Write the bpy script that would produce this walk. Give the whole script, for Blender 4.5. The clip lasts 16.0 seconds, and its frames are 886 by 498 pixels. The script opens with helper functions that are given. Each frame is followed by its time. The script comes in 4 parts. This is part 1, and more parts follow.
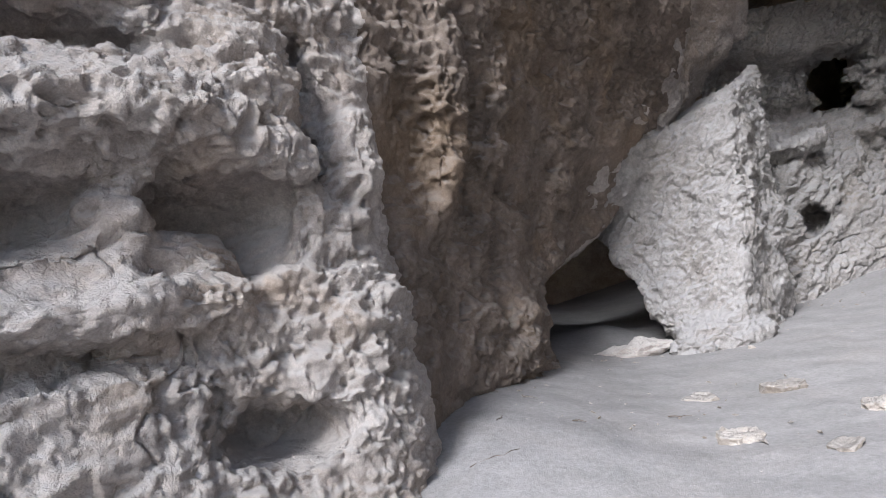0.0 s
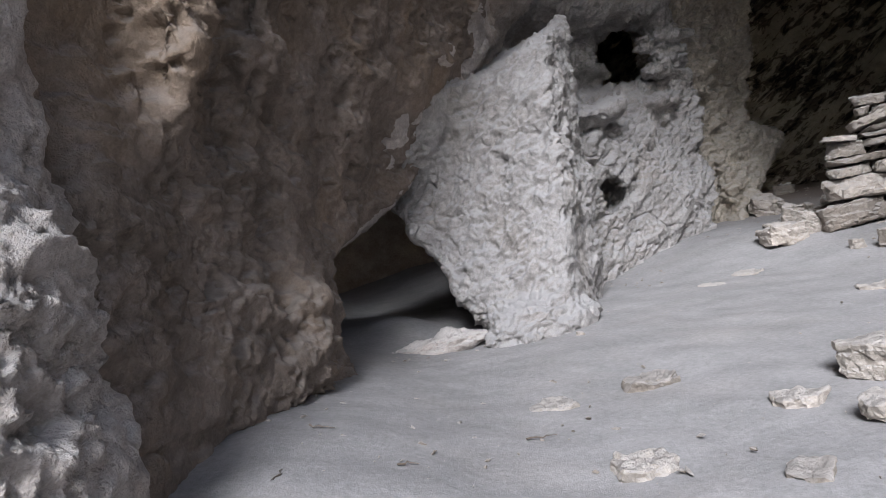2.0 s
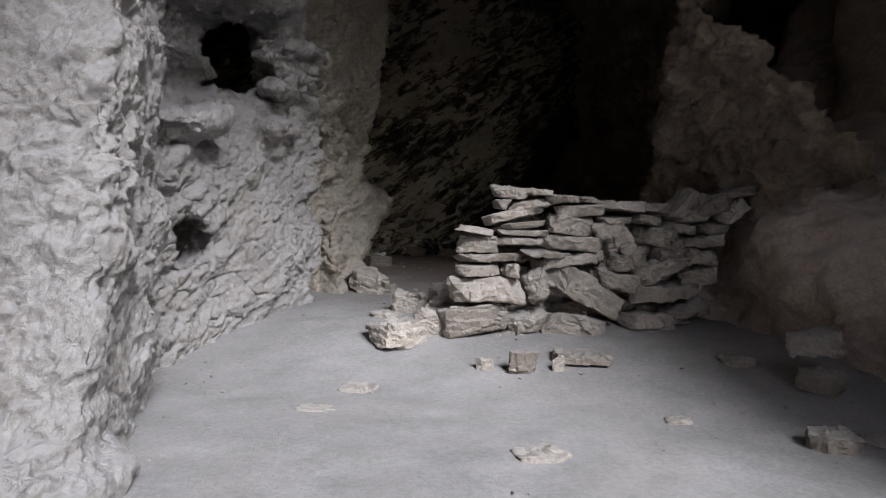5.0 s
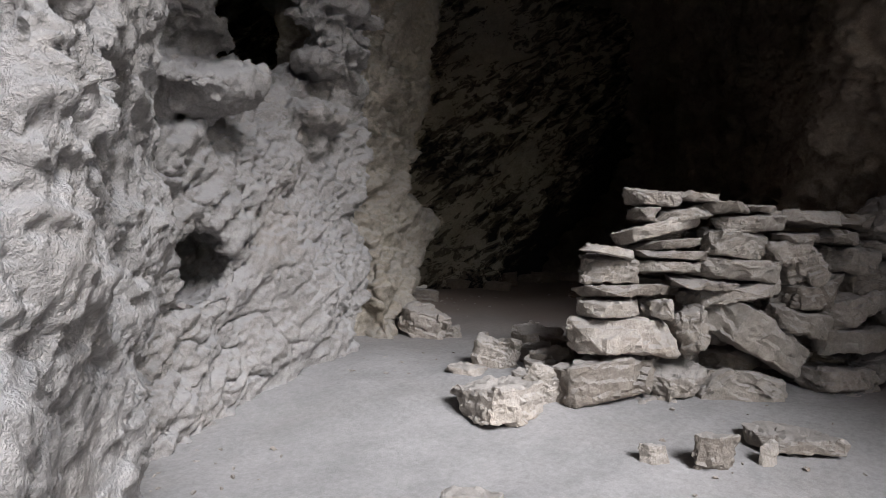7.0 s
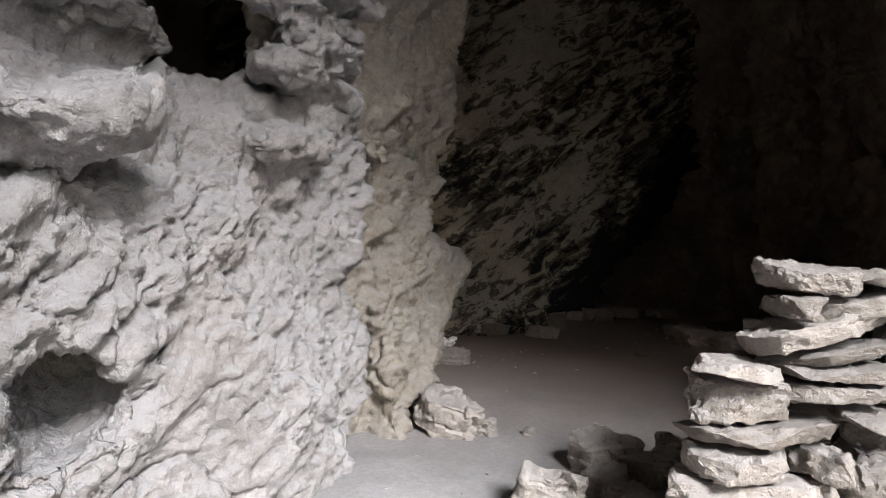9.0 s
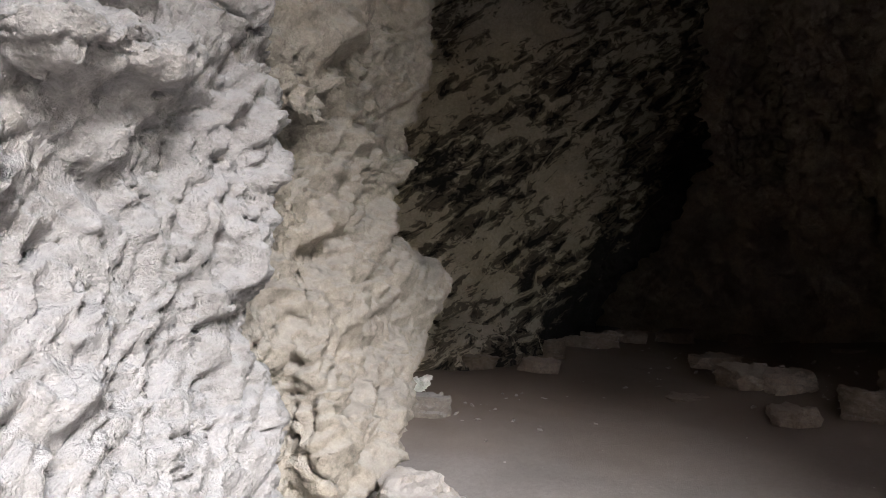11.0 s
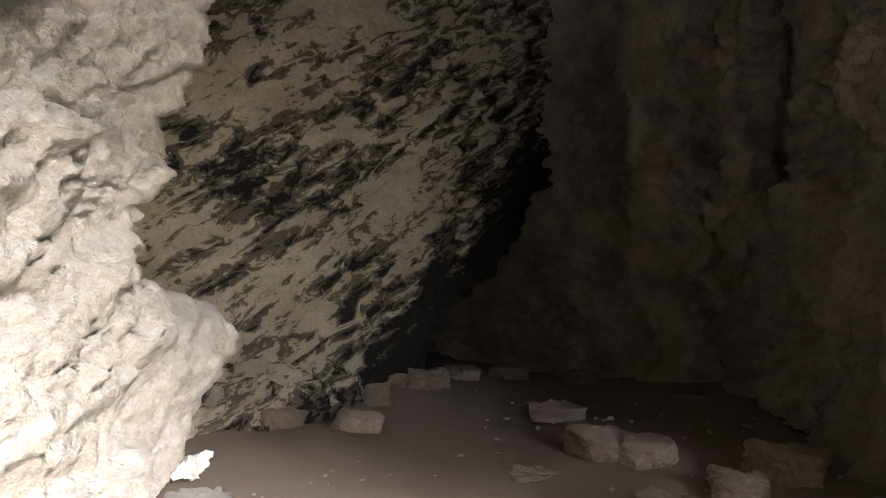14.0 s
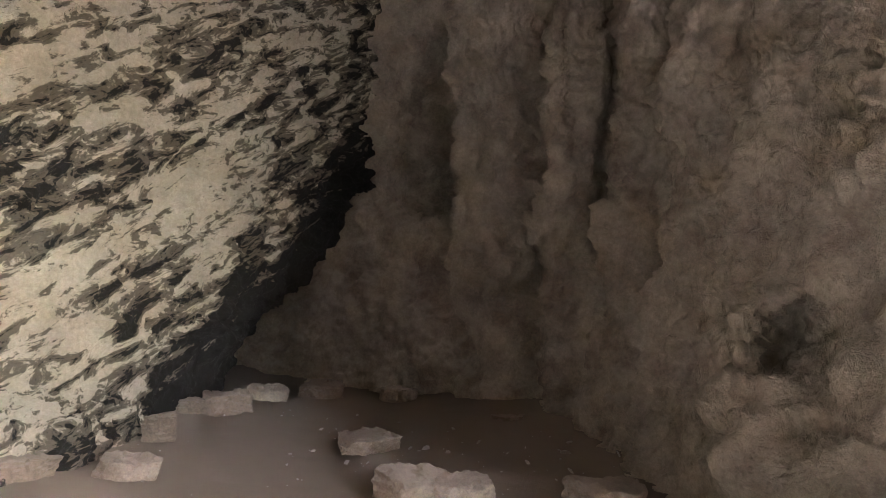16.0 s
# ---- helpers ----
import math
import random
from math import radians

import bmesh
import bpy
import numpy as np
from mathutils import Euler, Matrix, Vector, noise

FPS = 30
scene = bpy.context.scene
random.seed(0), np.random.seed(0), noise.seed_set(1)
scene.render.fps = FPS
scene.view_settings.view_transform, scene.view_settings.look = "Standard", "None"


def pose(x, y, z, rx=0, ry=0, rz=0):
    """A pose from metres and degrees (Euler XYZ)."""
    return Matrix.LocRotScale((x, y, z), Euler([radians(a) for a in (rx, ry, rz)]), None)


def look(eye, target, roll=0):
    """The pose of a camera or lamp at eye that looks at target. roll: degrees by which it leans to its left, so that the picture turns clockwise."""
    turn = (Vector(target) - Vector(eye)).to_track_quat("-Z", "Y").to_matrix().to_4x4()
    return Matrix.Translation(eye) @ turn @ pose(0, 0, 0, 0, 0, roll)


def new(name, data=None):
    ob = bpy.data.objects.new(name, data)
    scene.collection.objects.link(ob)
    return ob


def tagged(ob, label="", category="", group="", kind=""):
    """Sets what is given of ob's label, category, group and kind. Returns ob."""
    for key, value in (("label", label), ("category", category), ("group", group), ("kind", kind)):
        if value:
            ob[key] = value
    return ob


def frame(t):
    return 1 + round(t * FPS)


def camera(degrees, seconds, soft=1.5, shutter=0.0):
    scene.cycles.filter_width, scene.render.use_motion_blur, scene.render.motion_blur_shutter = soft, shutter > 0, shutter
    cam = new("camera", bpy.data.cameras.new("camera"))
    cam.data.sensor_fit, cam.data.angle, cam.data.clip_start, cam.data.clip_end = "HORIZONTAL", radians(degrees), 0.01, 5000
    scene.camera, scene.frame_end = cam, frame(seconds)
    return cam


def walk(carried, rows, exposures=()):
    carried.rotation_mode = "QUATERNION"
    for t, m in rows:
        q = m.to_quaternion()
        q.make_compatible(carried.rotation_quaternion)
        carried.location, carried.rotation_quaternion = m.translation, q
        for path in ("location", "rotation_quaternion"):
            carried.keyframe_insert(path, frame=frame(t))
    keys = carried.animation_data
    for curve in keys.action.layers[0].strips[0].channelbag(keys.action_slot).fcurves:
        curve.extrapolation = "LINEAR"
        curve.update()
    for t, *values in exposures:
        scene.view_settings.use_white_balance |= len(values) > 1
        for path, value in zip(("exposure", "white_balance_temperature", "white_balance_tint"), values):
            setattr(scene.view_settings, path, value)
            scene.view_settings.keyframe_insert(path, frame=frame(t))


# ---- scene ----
cam = camera(65.9, 16.0, soft=0.8)
PATH = [
    (0, (0.844, -1.125, 0.889), (0.635, 0.863, 0.934), -10.1),
    (0.5, (0.825, -0.844, 0.796), (0.641, 1.147, 0.837), -11.1),
    (1, (0.826, -0.456, 0.789), (0.817, 1.544, 0.791), -11.1),
    (1.5, (0.739, 0.133, 0.739), (0.952, 2.121, 0.7), -10.4),
    (2, (0.714, 0.674, 0.676), (1.17, 2.62, 0.593), -10.3),
    (2.5, (0.863, 1.19, 0.788), (1.544, 3.067, 0.668), -9.3),
    (3, (0.971, 1.417, 0.942), (1.867, 3.199, 0.791), -8.1),
    (3.5, (1.182, 1.476, 0.94), (2.32, 3.111, 0.764), -6.1),
    (4, (1.598, 1.734, 1.088), (2.958, 3.187, 0.9), -3.5),
    (4.2, (1.676, 1.953, 1.108), (3.085, 3.36, 0.922), -1.3),
    (6.3, (2.262, 4.448, 0.615), (3.795, 5.732, 0.6), 1.7),
    (6.5, (2.381, 4.585, 0.696), (3.906, 5.879, 0.689), 1.5),
    (7, (2.739, 4.86, 0.78), (4.254, 6.166, 0.77), 1.7),
    (7.5, (3.041, 5.176, 0.919), (4.54, 6.5, 0.909), 2.3),
    (8, (3.29, 5.551, 1.154), (4.762, 6.905, 1.143), 2.1),
    (8.5, (3.596, 5.699, 1.192), (5.052, 7.071, 1.182), 1.1),
    (9, (4.049, 5.912, 1.229), (5.486, 7.303, 1.222), 1.3),
    (9.2, (4.164, 6.025, 1.17), (5.604, 7.413, 1.165), 1.7),
    (11.3, (5.416, 7.252, 1.225), (6.923, 8.565, 1.27), 1.2),
    (11.5, (5.47, 7.332, 1.328), (6.993, 8.627, 1.374), 1.4),
    (12, (5.558, 7.398, 1.386), (7.136, 8.626, 1.436), 0.5),
    (12.5, (5.739, 7.366, 1.416), (7.342, 8.561, 1.47), -0.1),
    (13, (5.884, 7.285, 1.412), (7.519, 8.435, 1.467), 0.8),
    (13.5, (6.048, 7.41, 1.329), (7.746, 8.465, 1.384), 2.1),
    (14, (6.342, 7.771, 1.466), (8.116, 8.693, 1.522), 2.8),
    (14.5, (6.558, 7.939, 1.473), (8.4, 8.716, 1.53), 1.8),
    (15, (6.916, 7.943, 1.565), (8.799, 8.613, 1.622), 2.2),
    (15.5, (6.983, 7.908, 1.568), (8.899, 8.481, 1.63), 3.1),
    (16, (6.939, 7.894, 1.624), (8.886, 8.346, 1.696), 4.0),
]
walk(cam, [(t, look(eye, target, roll)) for t, eye, target, roll in PATH], [(0, 2.45, 6050, 10), (3, 2.15, 5950, 10), (4.2, 2.15, 6000, 10), (6.5, 2.2, 6150, 10), (9.2, 3.3, 6200, 10), (11.5, 3.95, 6300, 10), (13, 4.65, 6400, 10), (14.2, 5.6, 6400, 10), (16, 7.2, 6300, 10)])

# ---- world and light: an overcast sky seen through the mouth of the cave ----
world = bpy.data.worlds.new("sky")
scene.world = world
world.use_nodes = True
_nt = world.node_tree
_sky = _nt.nodes.new("ShaderNodeTexSky")
_sky.sky_type, _sky.sun_disc = "NISHITA", False
_sky.sun_elevation, _sky.sun_rotation = radians(38), radians(202)
_sky.air_density, _sky.dust_density = 1.0, 1.8
_nt.links.new(_sky.outputs[0], _nt.nodes["Background"].inputs[0])
_nt.nodes["Background"].inputs[1].default_value = 0.056
_sun = new("sun", bpy.data.lights.new("sun", "SUN"))
_sun.data.energy, _sun.data.angle, _sun.data.color = 1.5, radians(20), (1.0, 0.98, 0.96)
_sun.matrix_world = look((-7.6, -18.4, 15.5), (0, 0, 0))


# ---- numeric helpers: noise, solids, surface extraction ----
def hash3(ix, iy, iz, seed):
    h = (ix.astype(np.uint32) * np.uint32(374761393) + iy.astype(np.uint32) * np.uint32(668265263)
         + iz.astype(np.uint32) * np.uint32(2147483647) + np.uint32(seed * 974711 + 12345))
    h = (h ^ (h >> np.uint32(13))) * np.uint32(1274126177)
    h = (h ^ (h >> np.uint32(16))) * np.uint32(2246822519)
    return (h ^ (h >> np.uint32(15))).astype(np.float32) * np.float32(2.0 / 4294967295.0) - np.float32(1)


def vnoise(p, size, seed=0):
    """Smooth noise from -1 to 1 with cells of that size (a number, or one for each axis)."""
    q = (p / np.asarray(size, np.float32)).astype(np.float32)
    i = np.floor(q)
    f = q - i
    f = f * f * (3 - 2 * f)
    i = i.astype(np.int64).astype(np.int32)
    out = 0
    for a in (0, 1):
        wx = f[:, 0] if a else 1 - f[:, 0]
        for b in (0, 1):
            wy = wx * (f[:, 1] if b else 1 - f[:, 1])
            for c in (0, 1):
                out = out + wy * (f[:, 2] if c else 1 - f[:, 2]) * hash3(i[:, 0] + a, i[:, 1] + b, i[:, 2] + c, seed)
    return out


def cells(p, size, seed=0):
    """Distance to the nearest of scattered points, in units of the cell size: 0 at the point."""
    q = (p / np.asarray(size, np.float32)).astype(np.float32)
    i = np.floor(q).astype(np.int32)
    best = np.full(len(p), 9.0, np.float32)
    for a in (-1, 0, 1):
        for b in (-1, 0, 1):
            for c in (-1, 0, 1):
                x, y, z = i[:, 0] + a, i[:, 1] + b, i[:, 2] + c
                dx = x + 0.5 + 0.45 * hash3(x, y, z, seed) - q[:, 0]
                dy = y + 0.5 + 0.45 * hash3(x, y, z, seed + 1) - q[:, 1]
                dz = z + 0.5 + 0.45 * hash3(x, y, z, seed + 2) - q[:, 2]
                best = np.minimum(best, dx * dx + dy * dy + dz * dz)
    return np.sqrt(best)


def ease(x):
    x = np.clip(x, 0, 1)
    return x * x * (3 - 2 * x)


def smin(a, b, k):
    h = np.clip(0.5 + 0.5 * (b - a) / k, 0, 1)
    return b + (a - b) * h - k * h * (1 - h)


def smax(a, b, k):
    return -smin(-a, -b, k)


def unit(v):
    v = np.asarray(v, np.float32)
    return v / np.linalg.norm(v)


def half(p, point, normal):
    """Signed distance to a plane: negative behind it."""
    return (p - np.asarray(point, np.float32)) @ unit(normal)


def poly(p, faces, k=0.12):
    """A block of rock: what lies behind all the faces (point, normal)."""
    out = None
    for point, normal in faces:
        d = half(p, point, normal)
        out = d if out is None else smax(out, d, k)
    return out


def ball(p, centre, radii, turn=(0, 0, 0)):
    m = np.array(Euler([radians(a) for a in turn]).to_matrix(), np.float32)
    r = np.asarray(radii, np.float32)
    q = ((p - np.asarray(centre, np.float32)) @ m) / r
    n = np.sqrt((q * q).sum(1)) + 1e-6
    return (n - 1) * float(r.min())


def rod(p, a, b, ra, rb):
    a, b = np.asarray(a, np.float32), np.asarray(b, np.float32)
    h = np.clip(((p - a) @ (b - a)) / float((b - a) @ (b - a)), 0, 1)
    return np.linalg.norm(p - a - h[:, None] * (b - a), axis=1) - (ra + (rb - ra) * h)


def surface(f, lo, hi, step, rough, band=0.5):
    """Points and quads of the surface f = rough, by surface nets."""
    n = [int(math.ceil((b - a) / step)) + 1 for a, b in zip(lo, hi)]
    ax = [np.arange(k, dtype=np.float32) * step + a for k, a in zip(n, lo)]
    val = np.empty(n, np.float32)
    yz = np.stack(np.meshgrid(ax[1], ax[2], indexing="ij"), -1).reshape(-1, 2)
    chunk = max(1, 400000 // len(yz))
    for i in range(0, n[0], chunk):
        xs = ax[0][i:i + chunk]
        p = np.concatenate([np.repeat(xs, len(yz))[:, None], np.tile(yz, (len(xs), 1))], 1).astype(np.float32)
        v = f(p).astype(np.float32)
        near = np.abs(v) < band
        if near.any():
            v[near] += rough(p[near])
        val[i:i + chunk] = v.reshape(len(xs), n[1], n[2])
    inside = val < 0
    c = [k - 1 for k in n]
    corner = [(a, b, d) for a in (0, 1) for b in (0, 1) for d in (0, 1)]
    count = sum(inside[a:a + c[0], b:b + c[1], d:d + c[2]].astype(np.int8) for a, b, d in corner)
    cell = np.argwhere((count > 0) & (count < 8))
    total, hits = np.zeros((len(cell), 3), np.float32), np.zeros(len(cell), np.float32)
    for a in corner:
        for axis in range(3):
            if a[axis]:
                continue
            b = list(a)
            b[axis] = 1
            va = val[cell[:, 0] + a[0], cell[:, 1] + a[1], cell[:, 2] + a[2]]
            vb = val[cell[:, 0] + b[0], cell[:, 1] + b[1], cell[:, 2] + b[2]]
            cross = (va < 0) != (vb < 0)
            t = np.where(cross, va / np.where(cross, va - vb, 1), 0)
            pt = np.tile(np.array(a, np.float32), (len(cell), 1))
            pt[:, axis] += t
            total += pt * cross[:, None]
            hits += cross
    verts = (cell + total / hits[:, None]) * step + np.array(lo, np.float32)
    index = np.full(c, -1, np.int64)
    index[cell[:, 0], cell[:, 1], cell[:, 2]] = np.arange(len(cell))
    quads = []
    for axis in range(3):
        s0, s1 = [slice(None)] * 3, [slice(None)] * 3
        s0[axis], s1[axis] = slice(0, -1), slice(1, None)
        a, b = inside[tuple(s0)], inside[tuple(s1)]
        e = np.argwhere(a != b)
        u, v = (axis + 1) % 3, (axis + 2) % 3
        ok = (e[:, u] > 0) & (e[:, v] > 0) & (e[:, u] < c[u]) & (e[:, v] < c[v])
        e = e[ok]
        ring = []
        for du, dv in ((-1, -1), (0, -1), (0, 0), (-1, 0)):
            g = e.copy()
            g[:, u] += du
            g[:, v] += dv
            ring.append(index[g[:, 0], g[:, 1], g[:, 2]])
        q = np.stack(ring, 1)
        flip = ~a[e[:, 0], e[:, 1], e[:, 2]]
        q[flip] = q[flip][:, ::-1]
        quads.append(q)
    return verts, np.concatenate(quads)


def finer(v, q):
    """Each quad into four."""
    e = np.stack([q, np.roll(q, -1, 1)], -1).reshape(-1, 2)
    key = np.sort(e, 1)
    code = key[:, 0] * np.int64(len(v)) + key[:, 1]
    uniq, back = np.unique(code, return_inverse=True)
    mid = (v[uniq // len(v)] + v[uniq % len(v)]) / 2
    face = v[q].mean(1)
    m = back.reshape(-1, 4) + len(v)
    c = np.arange(len(q)) + len(v) + len(mid)
    out = [np.stack([q[:, k], m[:, k], c, m[:, k - 1]], 1) for k in range(4)]
    return np.concatenate([v, mid, face]), np.concatenate(out)


def normals(v, q):
    n = np.cross(v[q[:, 2]] - v[q[:, 0]], v[q[:, 3]] - v[q[:, 1]])
    out = np.stack([np.bincount(q.ravel(), np.repeat(n[:, k], 4), len(v)) for k in range(3)], 1)
    return (out / (np.linalg.norm(out, axis=1)[:, None] + 1e-12)).astype(np.float32)


def mesh_of(name, v, q, smooth=True):
    me = bpy.data.meshes.new(name)
    k = q.shape[1]
    me.vertices.add(len(v))
    me.vertices.foreach_set("co", np.ascontiguousarray(v, np.float32).ravel())
    me.loops.add(len(q) * k)
    me.loops.foreach_set("vertex_index", np.ascontiguousarray(q, np.int32).ravel())
    me.polygons.add(len(q))
    me.polygons.foreach_set("loop_start", np.arange(len(q), dtype=np.int32) * k)
    me.polygons.foreach_set("use_smooth", np.full(len(q), smooth))
    me.update(calc_edges=True)
    return me


def flakes(p, way, gap, seed):
    """Broken beds: a saw-tooth from 0 to 1 across the beds, bent by noise."""
    s = p @ unit(way) / gap + 1.1 * vnoise(p, gap * 4.5, seed) + 0.25 * vnoise(p, gap * 1.4, seed + 1)
    return (s - np.floor(s)).astype(np.float32)


def blocks(p, size, seed=0):
    """Broken facets: each scattered cell is a small plane with a height and a slope of its own."""
    q = (p / np.asarray(size, np.float32)).astype(np.float32)
    i = np.floor(q).astype(np.int32)
    best = np.full(len(p), 9.0, np.float32)
    out = np.zeros(len(p), np.float32)
    for a in (-1, 0, 1):
        for b in (-1, 0, 1):
            for c in (-1, 0, 1):
                x, y, z = i[:, 0] + a, i[:, 1] + b, i[:, 2] + c
                h0, h1, h2 = hash3(x, y, z, seed), hash3(x, y, z, seed + 1), hash3(x, y, z, seed + 2)
                dx, dy, dz = q[:, 0] - x - 0.5 - 0.45 * h0, q[:, 1] - y - 0.5 - 0.45 * h1, q[:, 2] - z - 0.5 - 0.45 * h2
                d = dx * dx + dy * dy + dz * dz
                near = d < best
                best[near] = d[near]
                out[near] = (0.45 * h0 * h1 + 0.8 * (h1 * dx + h2 * dy + h0 * dz))[near]
    return out


def crag(amount=1.0, seed=0):
    """Rough rock at the scale of fists and heads."""
    def f(p):
        w = p + 0.12 * np.stack([vnoise(p, 0.4, seed + 40 + k) for k in range(3)], 1)
        out = 0.08 * vnoise(w, 0.9, seed) + 0.07 * vnoise(w, 0.45, seed + 1)
        out += 0.05 * vnoise(w, (0.24, 0.24, 0.2), seed + 2)
        return (amount * out).astype(np.float32)
    return f


def plates(p, way, size, seed, thin=2.2):
    """Broken plates: flat steps with hard edges, drawn out across the beds."""
    w = unit(way)
    q = p + (p @ w)[:, None] * w * (thin - 1)
    h = vnoise(q, size, seed) + 0.5 * vnoise(q, size * 0.48, seed + 1) + 0.28 * vnoise(q, size * 0.22, seed + 2)
    s = 2.6 * h
    f = s - np.floor(s)
    return (np.floor(s) + 0.35 * f + 0.65 * ease((f - 0.72) / 0.28)) / 2.6


def grain(v, n, amount, seed, pits=0.0, way=(0.2, 0.1, 0.97)):
    """Fine relief along the normals: plates, broken facets, cracks and pits."""
    w = v + 0.03 * np.stack([vnoise(v, 0.11, seed + 30 + k) for k in range(3)], 1)
    where = np.clip(0.75 + 0.8 * vnoise(v, 0.6, seed + 80), 0.25, 1.4)
    d = 0.050 * plates(w, way, 0.50, seed + 50) + where * (0.026 * plates(w, way, 0.17, seed + 60) + 0.012 * plates(w, way, 0.065, seed + 90, 1.6))
    d += where * 0.022 * blocks(w, 0.085, seed + 40)
    d += 0.004 * vnoise(w, 0.03, seed + 1)
    crack = np.abs(vnoise(w, 0.42, seed + 20) + 0.5 * vnoise(w, 0.2, seed + 21))
    d -= 0.035 * np.clip(1 - crack / 0.05, 0, 1) * np.clip(vnoise(v, 0.8, seed + 22) * 3 + 0.6, 0, 1)
    if pits:
        mask = np.clip(vnoise(v, 0.6, seed + 8) * 2 + 0.5, 0, 1)
        for size, deep, k in ((0.24, 2.6, 14), (0.11, 1.6, 5), (0.05, 0.8, 11)):
            d -= deep * pits * mask * np.clip(0.36 - cells(w, size, seed + k), 0, 0.16) / 0.16
    return v + n * (amount * d)[:, None]


def rock(name, f, lo, hi, step, material, fine=1, amount=1.0, seed=0, relief=1.0, pits=0.0, way=(0.2, 0.1, 0.97), keep=None, second=None):
    v, q = surface(f, lo, hi, step, crag(amount, seed))
    for _ in range(fine):
        v, q = finer(v, q)
    if keep is not None:
        q = q[keep(v[q].mean(1))]
        used = np.unique(q)
        back = np.zeros(len(v), np.int64)
        back[used] = np.arange(len(used))
        v, q = v[used], back[q]
    v = grain(v, normals(v, q), relief, seed + 70, pits, way)
    me = mesh_of(name, v, q)
    me.materials.append(material)
    if second is not None:
        me.materials.append(second[0])
        me.polygons.foreach_set("material_index", second[1](v[q].mean(1)).astype(np.int32))
    return new(name, me)


# ---- materials ----
def nodes_of(name):
    m = bpy.data.materials.new(name)
    m.use_nodes = True
    t = m.node_tree
    return m, t, t.nodes["Principled BSDF"]


def add(t, kind, **values):
    n = t.nodes.new(kind)
    for k, val in values.items():
        n.inputs[k.replace("_", " ")].default_value = val
    return n


def ramp(t, source, stops):
    r = t.nodes.new("ShaderNodeValToRGB")
    t.links.new(source, r.inputs[0])
    while len(r.color_ramp.elements) < len(stops):
        r.color_ramp.elements.new(0.5)
    for e, (pos, col) in zip(r.color_ramp.elements, stops):
        e.position, e.color = pos, (*col, 1) if isinstance(col, tuple) else (col, col, col, 1)
    return r.outputs[0]


def mix(t, fac, a, b, mode="MIX"):
    n = t.nodes.new("ShaderNodeMix")
    n.data_type, n.blend_type = "RGBA", mode
    for slot, val in ((n.inputs[0], fac), (n.inputs[6], a), (n.inputs[7], b)):
        if isinstance(val, (int, float)):
            slot.default_value = val
        elif isinstance(val, tuple):
            slot.default_value = (*val, 1)
        else:
            t.links.new(val, slot)
    return n.outputs[2]


def add_number(t, source, number):
    n = t.nodes.new("ShaderNodeMath")
    n.operation = "ADD"
    t.links.new(source, n.inputs[0])
    n.inputs[1].default_value = number
    return n.outputs[0]


